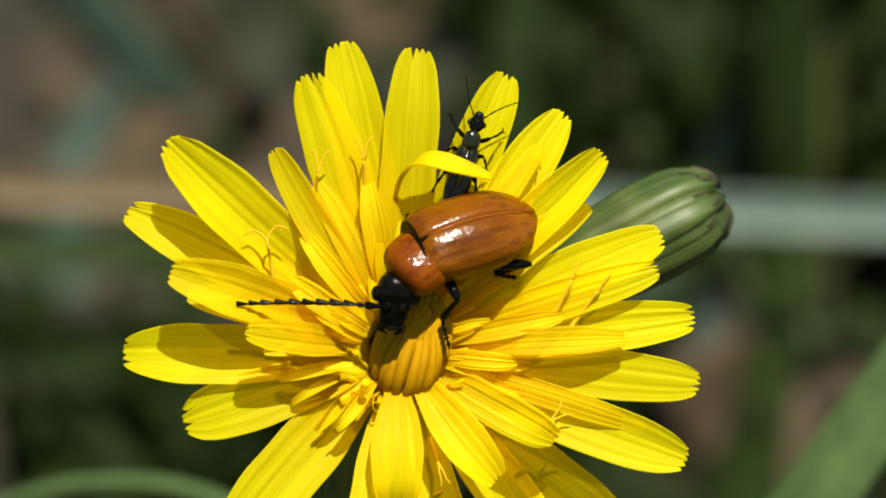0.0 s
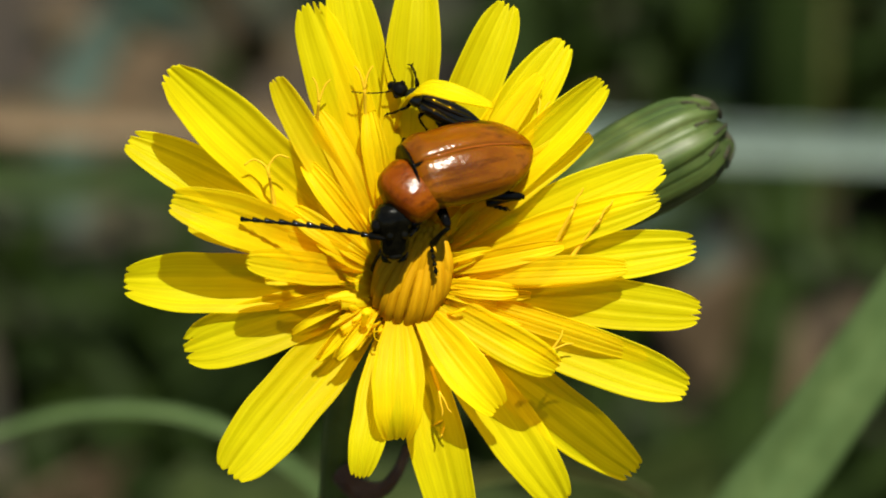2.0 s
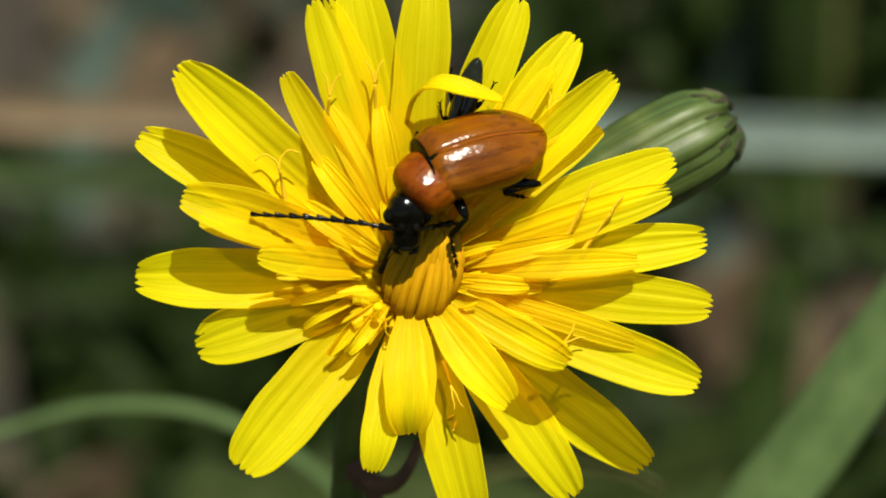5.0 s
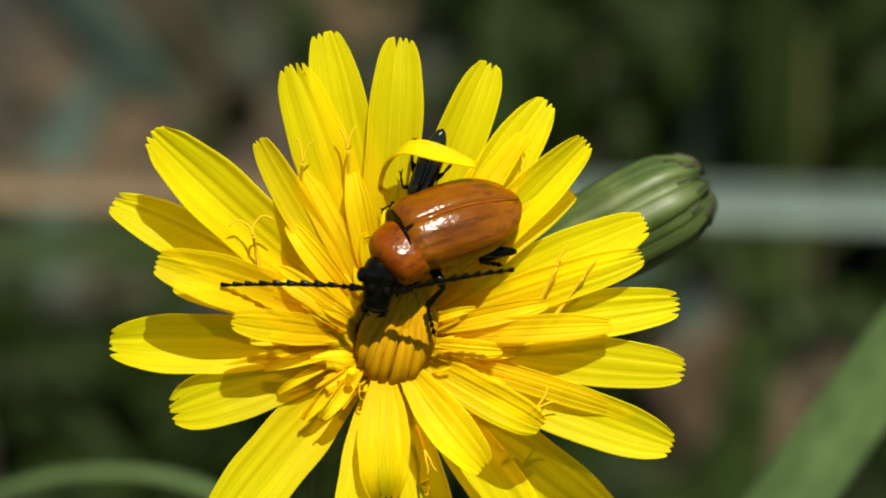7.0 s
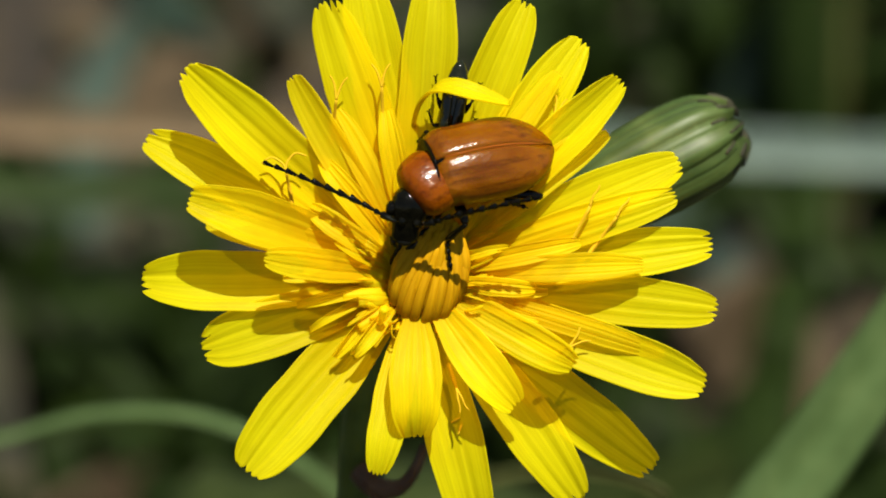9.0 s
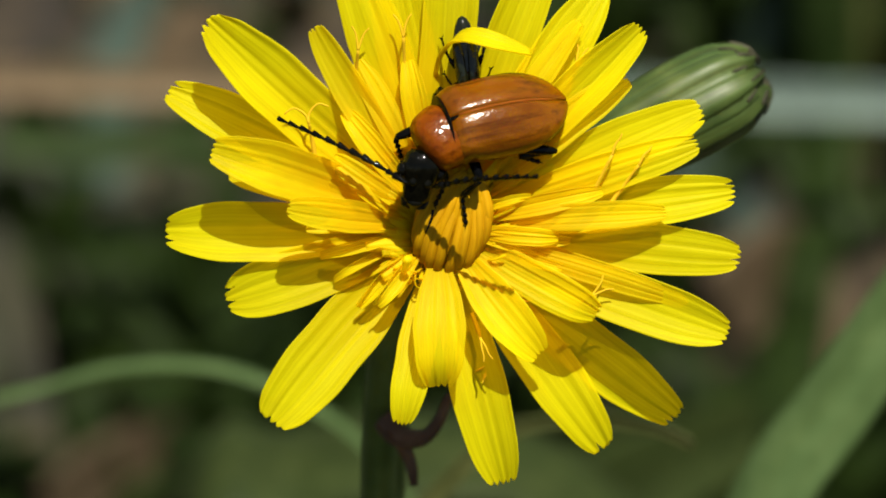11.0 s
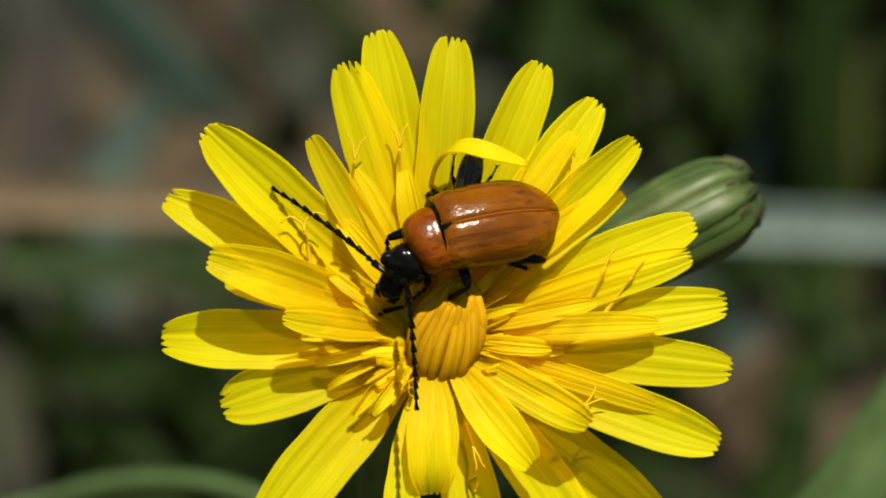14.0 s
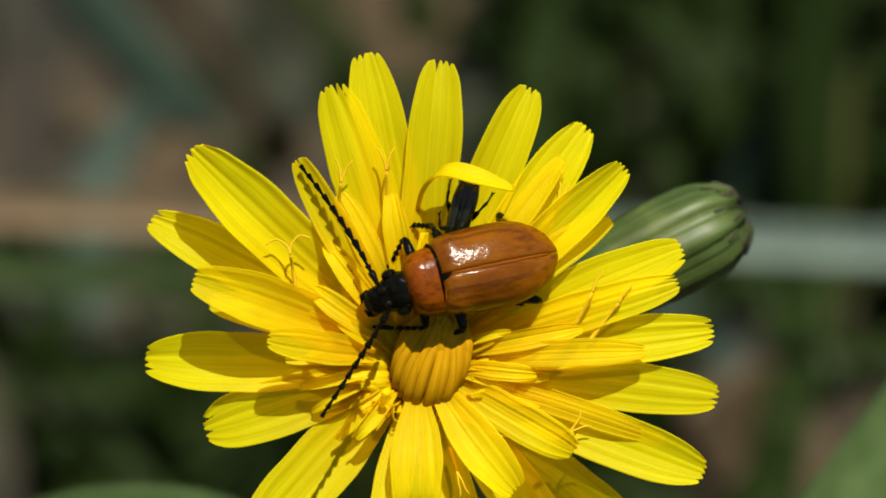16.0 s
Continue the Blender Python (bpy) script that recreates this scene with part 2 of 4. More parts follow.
def smooth_path(points, steps):
    """Points spread along a smooth curve through the given ones."""
    p = [Vector(q) for q in points]
    out = []
    for i in range(len(p) - 1):
        a, b, c, d = p[max(i - 1, 0)], p[i], p[i + 1], p[min(i + 2, len(p) - 1)]
        for k in range(steps):
            t = k / steps
            out.append(0.5 * ((2 * b) + (c - a) * t + (2 * a - 5 * b + 4 * c - d) * t * t + (3 * b - a - 3 * c + d) * t ** 3))
    return out + [p[-1]]


def ellipsoid(cx, cy, cz, rx, ry, rz, n=16, m=10, squash=1.0):
    rings = []
    for i in range(m + 1):
        a = math.pi * (0.02 + 0.96 * i / m)
        s = math.sin(a) ** squash
        rings.append([(cx - rx * math.cos(a), cy + ry * s * math.cos(2 * math.pi * j / n), cz + rz * s * math.sin(2 * math.pi * j / n)) for j in range(n)])
    return loft(rings)


def strap(path, widths, ridge=0.0, ridges=4, cup=0.0, thick=0.1, teeth=0.0, nv=13, side0=None, twists=None, tear=0, crease=0.0, end_rows=4):
    """A leaf or petal along a path: widths along it, ridges across it, edges raised by cup, a crease along its middle, teeth at its end, and a true thickness."""
    pts = [Vector(p) for p in path]
    nu = len(pts)
    top, low, uvs, side = [], [], [], side0
    rng = random.Random(tear)
    notch = [rng.choice((0.15, 0.5, 0.8, 1.1, 1.9)) for _ in range(8)]
    phase, phase_2, off = rng.uniform(-1.2, 1.2), rng.uniform(0, 6), rng.uniform(-0.25, 0.25)
    for i, p in enumerate(pts):
        d = (pts[min(i + 1, nu - 1)] - pts[max(i - 1, 0)]).normalized()
        if side is None:
            side = d.cross(Vector((0, 0, 1))).normalized() * -1
        side = (side - d * side.dot(d)).normalized()
        up = d.cross(side)
        s, u = side, up
        if twists:
            a = twists[i]
            s, u = side * math.cos(a) + up * math.sin(a), up * math.cos(a) - side * math.sin(a)
        for j in range(nv):
            v = 2 * j / (nv - 1) - 1
            w = widths[i] / 2
            z = cup * w * v * v + ridge * (math.cos(math.pi * ridges * v + phase) + 0.6 * math.cos(math.pi * ridges * 1.7 * v + phase_2)) * min(1.0, 4 * i / nu)
            z += crease * w * abs(v - off)
            q = p + s * (w * v) + u * z
            if teeth and i > nu - 1 - end_rows:
                f = (i - (nu - 1 - end_rows)) / end_rows
                x = (v + 1) * 2.5
                saw = (abs((x % 1.0) - 0.5) * 2) ** 1.6
                deep = notch[int(x + 0.5) % 8] if 0.4 < x < 4.6 else 0.3
                q -= d * teeth * saw * f * deep
                q -= d * teeth * 0.9 * f * abs(v) ** 3
            top.append(q)
            low.append(q - u * thick)
            uvs.append((i / (nu - 1), (v + 1) / 2))
    n = nu * nv
    faces = []
    for i in range(nu - 1):
        for j in range(nv - 1):
            a, b, c, e = i * nv + j, i * nv + j + 1, (i + 1) * nv + j + 1, (i + 1) * nv + j
            faces.append((a, e, c, b))
            faces.append((n + a, n + b, n + c, n + e))
    rim = [i * nv for i in range(nu)] + [(nu - 1) * nv + j for j in range(1, nv)] + [i * nv + nv - 1 for i in range(nu - 2, -1, -1)] + [j for j in range(nv - 2, 0, -1)]
    for a, b in zip(rim, rim[1:] + rim[:1]):
        faces.append((a, n + a, n + b, b))
    return top + low, faces, uvs + uvs


def spot(x, y, z):
    """A place in the world from millimetres in the flower's space."""
    return FLOWER @ Vector((x * MM, y * MM, z * MM))


# ---- the flower ----
OUTER_RAYS = [  # angle, reach, lift of the tip, width, arch, twist: millimetres and degrees
    (152.9, 16.9, 1.8, 2.95, 0.5, 4), (137.7, 17.2, 5.2, 3.6, 0.3, -4),
    (108.2, 16.1, 3.7, 3.30, 0.6, -12), (100.4, 17.4, 2.7, 3.26, 0.6, 4), (86.4, 16.8, 3.1, 3.20, 0.8, 0),
    (68.3, 16.5, 1.8, 2.94, 0.6, 0), (55.1, 16.1, 2.1, 2.94, 0.6, 4), (44.0, 15.8, 2.8, 2.56, 0.9, -10),
    (23.4, 16.0, 2.6, 3.04, 0.6, -8), (17.3, 15.1, 3.8, 2.30, 0.9, 10),
]
LOWER_RAYS = [
    (6.4, 16.6, 2.6, 2.82, 0.8, 0), (353.7, 16.9, 2.2, 2.88, 0.8, 0), (339.3, 17.15, 3.4, 3.14, 0.8, 0),
    (320.7, 17.15, -1.4, 3.2, 0.8, 6), (306.0, 15.5, -0.9, 3.2, 0.9, 0), (283.5, 14.8, 0.2, 3.2, 1.0, 0),
    (258.9, 11.1, 3.8, 2.18, 0.8, -12), (228.8, 14.3, 2.6, 3.9, 0.5, 0), (198.6, 12.5, 1.6, 3.4, 0.9, 0),
    (180.4, 15.25, 1.6, 3.4, 0.8, 0), (160.6, 13.2, 5.6, 2.9, 0.8, 8),
]
INNER_RAYS = [
    (121.3, 13.0, 3.9, 1.98, 0.6, -15), (37.7, 13.3, 2.1, 2.11, 0.8, -6), (54.9, 13.8, 3.1, 1.54, 0.4, -25),
    (330.8, 9.9, 3.6, 2.30, 0.9, 6), (3.2, 12.6, 3.9, 1.60, 0.8, 10), (342.5, 14.4, 3.4, 1.28, 0.6, 12),
    (307.9, 8.9, 3.6, 2.56, 0.9, 0), (269.6, 8.7, 3.8, 2.94, 1.2, 0), (172.2, 8.25, 6.2, 1.9, 0.4, 0),
    (164.7, 12.0, 2.8, 1.92, 0.6, 0), (115.8, 10.2, 3.9, 1.60, 0.6, 10), (99.8, 9.3, 4.1, 1.47, 0.6, -8),
    (128.7, 8.1, 4.1, 1.41, 0.6, 0), (11.9, 9.2, 3.9, 1.15, 0.7, 0), (354.4, 6.5, 4.2, 1.09, 0.6, 0),
    (146.3, 6.9, 3.9, 1.41, 0.7, 6),
]


FOLDS = {44.0: 0.55, 137.7: 0.28, 152.9: 0.22, 160.6: 0.25}     # rays folded along their middle


def ray_uv(row, base, root, seed, teeth=0.5, fold=0.0, mat=None):
    angle, reach, lift, width, arch, twist = row
    a = radians(angle)
    out, n = Vector((math.cos(a), math.sin(a), 0)), 30
    across = Vector((-out.y, out.x, 0))
    rng = random.Random(seed)
    sway = rng.uniform(-0.4, 0.4)
    twist += rng.uniform(-9, 9)
    droop, kink = rng.uniform(-0.25, 0.55), rng.uniform(0.3, 0.7)
    path, widths, twists = [], [], []
    for i in range(n + 1):
        s = 1 - (1 - i / n) ** 1.35
        z = root + (lift - root) * s + arch * 4 * s * (1 - s) - droop * max(0.0, (s - 0.75) / 0.25) ** 2 + 0.12 * math.sin(5 * s + 9 * kink)
        p = out * (base + (reach + 0.28 - base) * s) + across * sway * 2 * s * (1 - s)
        path.append((p + Vector((0, 0, z))) * MM)
        grow = 0.34 + 0.66 * math.sin(min(1.0, s / 0.58) * math.pi / 2)
        end = 1 - 0.48 * max(0.0, (s - 0.66) / 0.34) ** 2.2
        widths.append(width * grow * end * (1 + 0.025 * math.sin(9 * s + seed) + 0.015 * math.sin(23 * s + 2 * seed)) * MM)
        twists.append(radians(twist) * s + radians(3.5) * math.sin(7 * s + seed * 1.7) * s)
    v, f, u = strap(path, widths, ridge=rng.uniform(0.014, 0.034) * (0.7 if width < 2.4 else 1.0) * MM, ridges=rng.choice((3, 4, 4, 5)), cup=rng.uniform(0.05, 0.3) + fold, thick=0.09 * MM, teeth=teeth * rng.uniform(0.75, 1.25) * MM, nv=36, twists=twists, tear=seed, crease=FOLDS.get(angle, rng.choice((0, 0.1, 0.2, -0.14))), end_rows=5)
    me = mesh_of("ray_floret", v, f, mat or YELLOW, u)
    me.materials.append(UNDERSIDE)
    for k in range(1, 2 * n * 35, 2):
        me.polygons[k].material_index = 1
    return me, path


def flower_head():
    head = thing("hawkbit_flower", FLOWER, "open yellow hawkbit flower on an upright green stem", "flower")
    seed = 1
    for rows, base, root in ((OUTER_RAYS, 1.8, 0.5), (LOWER_RAYS, 1.8, 0.5), (INNER_RAYS, 1.7, 2.5)):
        for row in rows:
            # the 160.6 ray lies in shade and takes the deepened gold for it
            me, _ = ray_uv(row, base, root, seed, 0.16 if rows is INNER_RAYS or row[0] == 160.6 else 0.7 if row[0] == 137.7 else 0.33, mat=GOLD_SHADED if row[0] == 160.6 or rows is INNER_RAYS and not (row[1] < 10.5 and 180 < row[0] < 340) else None)
            part("ray_floret", me, head)
            seed += 1
    # short inner florets round the heart
    rng = random.Random(7)
    for i in range(64):
        ang = i * 360 / 64 + rng.uniform(-7, 7)
        if 180 < ang < 335 and rng.random() < 0.88:
            continue
        row = (ang, rng.uniform(3.8, 7.4), rng.uniform(2.6, 4.0), rng.uniform(0.5, 1.0), rng.uniform(0.1, 0.7), rng.uniform(-40, 40))
        me, _ = ray_uv(row, 1.5, 2.4, 100 + i, 0.05, 0.5, GOLD_SHADED)
        part("ray_floret", me, head)
    # the curled floret that bends over
    curl = smooth_path([(-0.3 * MM, 4.5 * MM, 0.5 * MM), (-0.2 * MM, 8.0 * MM, 2.2 * MM), (0.3 * MM, 9.9 * MM, 4.2 * MM), (1.5 * MM, 10.7 * MM, 5.6 * MM), (3.3 * MM, 10.35 * MM, 6.0 * MM), (5.3 * MM, 9.75 * MM, 5.5 * MM)], 6)
    n = len(curl)
    wide = [1.3 * MM * (0.2 + 0.8 * max(0.0, math.sin(math.pi * min(0.97, max(0.0, i / (n - 1) - 0.46) / 0.54)))) for i in range(n)]
    v, f, u = strap(curl, wide, ridge=0.04 * MM, cup=0.25, thick=0.09 * MM, nv=13, side0=Vector((1, 0, 0.1)), twists=[radians(77) * min(1, max(0, (i / n - 0.25) / 0.3)) for i in range(n)])
    part("ray_floret", mesh_of("curled_floret", v, f, YELLOW, u), head, label="ray floret curled over at its tip")
    # the heart of closed florets: they fan out of a narrow foot and lean up the face
    for ring, (count, wide, top, thick) in enumerate(((20, 1.68, 4.0, 0.31), (15, 1.15, 4.3, 0.28), (6, 0.5, 4.4, 0.28))):
        for i in range(count):
            a = 2 * math.pi * (i + 0.5 * ring + rng.uniform(-0.16, 0.16)) / count
            c, q = math.cos(a), math.sin(a)
            k = wide * rng.uniform(0.95, 1.06)
            foot = Vector((0.25 + k * 0.72 * c, -1.15 + k * 0.75 * q, 1.2))
            belly = Vector((0.5 + k * 1.04 * c, -0.7 + k * 1.0 * q, 2.9))
            brow = Vector((0.95 + k * 1.06 * c, 0.75 + k * 0.95 * q, 3.8 + rng.uniform(-0.12, 0.12)))
            tip = Vector((1.5 + k * 0.55 * c, 2.5 + k * 0.55 * q, top))
            path = [p * MM for p in smooth_path([foot, belly, brow, tip], 5)]
            m = len(path)
            radii = [thick * rng.uniform(0.97, 1.03) * (0.62 + 0.42 * math.sin(math.pi * min(1.0, 0.08 + 0.82 * j / (m - 1)))) * (0.3 if j == m - 1 else 1) * MM for j in range(m)]
            v, f, u = tube(path, radii, 14, 0.95, 4, 0.07)
            part("closed_floret", mesh_of("closed_floret", v, f, AMBER_SHADED, u), head)
    # flatter golden florets that splay from the heart towards its side
    for i in range(9):
        a = radians(112 + 13 * i + rng.uniform(-4, 4))
        c, q = math.cos(a), math.sin(a)
        far = rng.uniform(3.4, 4.3)
        path = [p * MM for p in smooth_path([Vector((0.1 + 1.2 * c, -0.6 + 1.2 * q, 1.8)), Vector((0.1 + 2.1 * c, -0.5 + 2.1 * q, 3.0)), Vector((0.1 + far * c, -0.2 + far * q, 3.5))], 6)]
        m = len(path)
        v, f, u = strap(path, [rng.uniform(0.8, 1.0) * (0.5 + 0.5 * math.sin(math.pi * min(0.92, 0.2 + 0.75 * k / (m - 1)))) * MM for k in range(m)], ridge=0.03 * MM, ridges=3, cup=-0.5, thick=0.12 * MM, nv=9, tear=i)
        part("closed_floret", mesh_of("closed_floret", v, f, GOLD_SHADED, u), head)
    # young florets, still rolled up, that stand round the heart
    for i in range(46):
        ang = radians(rng.choice((rng.uniform(95, 245), rng.uniform(150, 245), rng.uniform(300, 420))))
        r = rng.uniform(2.2, 3.3)
        foot = Vector((0.3 + r * math.cos(ang), -0.4 + r * math.sin(ang), rng.uniform(1.9, 2.5)))
        out = Vector((math.cos(ang + rng.uniform(-0.5, 0.5)), math.sin(ang + rng.uniform(-0.5, 0.5)), 0))
        high = rng.uniform(0.8, 1.6)
        mid = foot + out * high * 0.3 + Vector((0, 0, high * 0.7))
        tip = foot + out * high * rng.uniform(0.6, 1.3) + Vector((rng.uniform(-0.3, 0.3), rng.uniform(-0.1, 0.4), high))
        path = [q * MM for q in smooth_path([foot, mid, tip], 5)]
        w = rng.uniform(0.09, 0.17)
        v, f, u = tube(path, [w * MM * k for k in (0.8, 0.9, 1, 1, 1, 1.0, 1.0, 1.05, 1.1, 1.0, 0.5)], 8, 0.75, 4, 0.08)
        part("young_floret", mesh_of("young_floret", v, f, GOLD_SHADED, u), head)
    # fine pale down that shows between the florets at the heart's lower rim
    down = []
    for i in range(130):
        ang = radians(rng.uniform(150, 400))
        foot = Vector((0.35 + 1.75 * math.cos(ang), -1.0 + 1.75 * math.sin(ang), rng.uniform(1.3, 1.9)))
        way = Vector((math.cos(ang + rng.uniform(-0.9, 0.9)), math.sin(ang + rng.uniform(-0.9, 0.9)), rng.uniform(0.2, 1.5))).normalized()
        ln = rng.uniform(0.5, 1.3)
        bend = Vector((rng.uniform(-0.3, 0.3), rng.uniform(-0.3, 0.3), rng.uniform(-0.1, 0.2)))
        path = smooth_path([foot, foot + way * ln * 0.5 + bend * 0.5, foot + way * ln + bend], 3)
        down.append(tube([q * MM for q in path], [0.035 * MM * (1 - 0.7 * k / len(path)) for k in range(len(path))], 5))
    v, f, u = joined(down)
    part("floret_down", mesh_of("floret_down", v, f, DOWN, u), head, label="fine pale down round the heart")
    # one stubby floret with an open cup beside the heart
    knob = smooth_path([Vector((-2.1, -2.6, 2.0)), Vector((-2.0, -2.5, 3.2)), Vector((-1.85, -2.0, 4.1)), Vector((-1.75, -1.7, 4.5))], 4)
    v, f, u = tube([q * MM for q in knob], [0.16 * MM] * 6 + [k * MM for k in (0.17, 0.2, 0.24, 0.27, 0.28, 0.26, 0.2)], 10)
    part("young_floret", mesh_of("young_floret", v, f, YELLOW, u), head)
    # small pale curls along the heart's lower rim
    for i in range(26):
        ang = radians(rng.uniform(200, 335))
        foot = Vector((0.45 + 2.0 * math.cos(ang), -0.9 + 2.0 * math.sin(ang), rng.uniform(1.7, 2.3)))
        out, side = Vector((math.cos(ang), math.sin(ang), 0)), Vector((-math.sin(ang), math.cos(ang), 0)) * rng.choice((-1, 1))
        far = rng.uniform(0.4, 1.0)
        path = [q * MM for q in smooth_path([foot, foot + out * far * 0.5 + Vector((0, 0, 0.9)), foot + out * far + side * far * 0.5 + Vector((0, 0, 0.8)), foot + out * far * 0.8 + side * far + Vector((0, 0, 0.4))], 4)]
        w = rng.uniform(0.07, 0.16)
        v, f, u = tube(path, [w * MM * (1 - 0.5 * k / len(path)) for k in range(len(path))], 7, 0.7)
        part("young_floret", mesh_of("young_floret", v, f, GOLD_SHADED, u), head)
    # forked styles that rise from the florets
    for x, y, z, dx, dy, fork in STYLES:
        root = Vector((x, y, z + 1.3))
        top = root + Vector((dx, dy, 0.8))
        side = Vector((-dy, dx, 0)).normalized()
        ahead = Vector((dx, dy, 0)).normalized()
        pieces = [tube([p * MM for p in smooth_path([root - ahead * 1.2 - Vector((0, 0, 0.3)), root, top], 4)], [0.13 * MM] * 4 + [0.12 * MM] + [0.085 * MM] * 4, 7)]
        for s in (-1, 1) if fork > 0.3 else (1,):
            tips = [top, top + ahead * 0.55 + side * s * 0.12, top + ahead * 1.0 + side * s * 0.3 * fork, top + ahead * (0.75 if fork > 1.2 else 1.3) + side * s * 0.55 * fork]
            pts = smooth_path(tips, 4)
            pieces.append(tube([p * MM for p in pts], [0.075 * MM * (1 - 0.45 * i / len(pts)) for i in range(len(pts))], 6))
        v, f, u = joined(pieces)
        part("style", mesh_of("style", v, f, STYLE, u), head, label="thin forked ochre style")
    # withered anthers that have dropped on the lower rays
    for x, y, z, dx, dy in ((2.2, -8.1, 1.6, 0.5, 0.3), (2.5, -8.5, 1.6, -0.2, -0.7)):
        p = Vector((x, y, z))
        path = smooth_path([p - Vector((dx, dy, 0.5)) * 0.6, p, p + Vector((dx, dy, 0.15)) * 0.6], 3)
        v, f, u = tube([q * MM for q in path], [k * MM for k in (0.05, 0.07, 0.09, 0.1, 0.09, 0.06, 0.03)], 7, 0.7)
        part("anther", mesh_of("anther", v, f, STYLE, u), head, label="withered ochre anther")
    # cup of bracts behind the rays and the stem
    for i in range(14):
        a = 2 * math.pi * i / 14
        out = Vector((math.cos(a), math.sin(a), 0))
        path = [p * MM for p in smooth_path([out * 0.9 + Vector((0, 0, -9)), out * 2.6 + Vector((0, 0, -6.5)), out * 2.7 + Vector((0, 0, -3)), out * 2.9 + Vector((0, 0, -1.4))], 4)]
        m = len(path)
        v, f, u = strap(path, [1.25 * MM * (1 - 0.7 * (k / (m - 1)) ** 3) for k in range(m)], ridge=0.05 * MM, ridges=2, cup=-0.3, thick=0.15 * MM, nv=7, side0=Vector((-out.y, out.x, 0)))
        part("bract", mesh_of("bract", v, f, BRACT_GREEN, u), head)
    inv = FLOWER.inverted()
    ground = inv @ Vector((-0.0036, 0.006, -0.01))
    bend = inv @ Vector((-0.0030, 0.0105, 0.186))
    path = smooth_path([Vector((0, 0, -0.004)), Vector((-0.0006, -0.0006, -0.010)), bend, inv @ Vector((-0.0041, 0.011, 0.165)), inv @ Vector((-0.0040, 0.010, 0.10)), ground], 7)
    v, f, u = tube(path, [0.0022 if i < 2 else 0.00105 for i in range(len(path))], 12, 1.0, 6, 0.05)
    part("stem", mesh_of("stem", v, f, STEM_GREEN, u), head, label="smooth ribbed green stem")
    # a withered bract that hooks out from the stem below the cup
    hook = [Vector(q) * MM for q in ((-3.5, -11.7, -19.5), (-2.7, -12.6, -18.5), (-1.2, -12.7, -17.5), (-0.2, -11.6, -17.0), (0.4, -10.1, -17.0))]
    hook = smooth_path(hook, 5)
    v, f, u = tube(hook, [(0.0008 - 0.0005 * i / len(hook)) for i in range(len(hook))], 8, 0.6)
    part("dry_bract", mesh_of("dry_bract", v, f, BROWN_STEM, u), head, label="withered brown bract curling from the stem")
    drop = smooth_path([Vector(q) * MM for q in ((-3.0, -12.2, -18.6), (-2.4, -13.2, -18.0), (-1.9, -14.4, -17.8), (-1.8, -15.6, -18.0))], 5)
    v, f, u = strap(drop, [0.0011 * (1 - 0.6 * i / len(drop)) for i in range(len(drop))], cup=0.4, thick=0.0001, nv=6, side0=Vector((1, 0, 0)))
    part("dry_bract", mesh_of("dry_bract", v, f, BROWN_STEM, u), head, label="withered brown bract curling from the stem")
    return head


STYLES = [(-4.6, 8.7, 2.4, 0.15, 1.3, 0.9), (-1.85, 9.0, 2.4, -0.05, 1.7, 0.95), (-7.1, 5.0, 2.6, -0.15, 0.9, 2.3), (8.6, 1.7, 2.2, 1.2, 2.3, 0.12), (10.4, 2.2, 2.0, 0.9, 1.2, 0.15), (8.0, -4.4, 1.8, 0.5, 0.4, 0.9), (7.6, 8.3, 1.0, 0.2, 0.6, 0.6), (2.2, -6.0, 1.6, 0.1, -0.3, 0.5), (3.0, -3.4, 1.8, 0.9, -0.5, 0.7)]
hawkbit = flower_head()


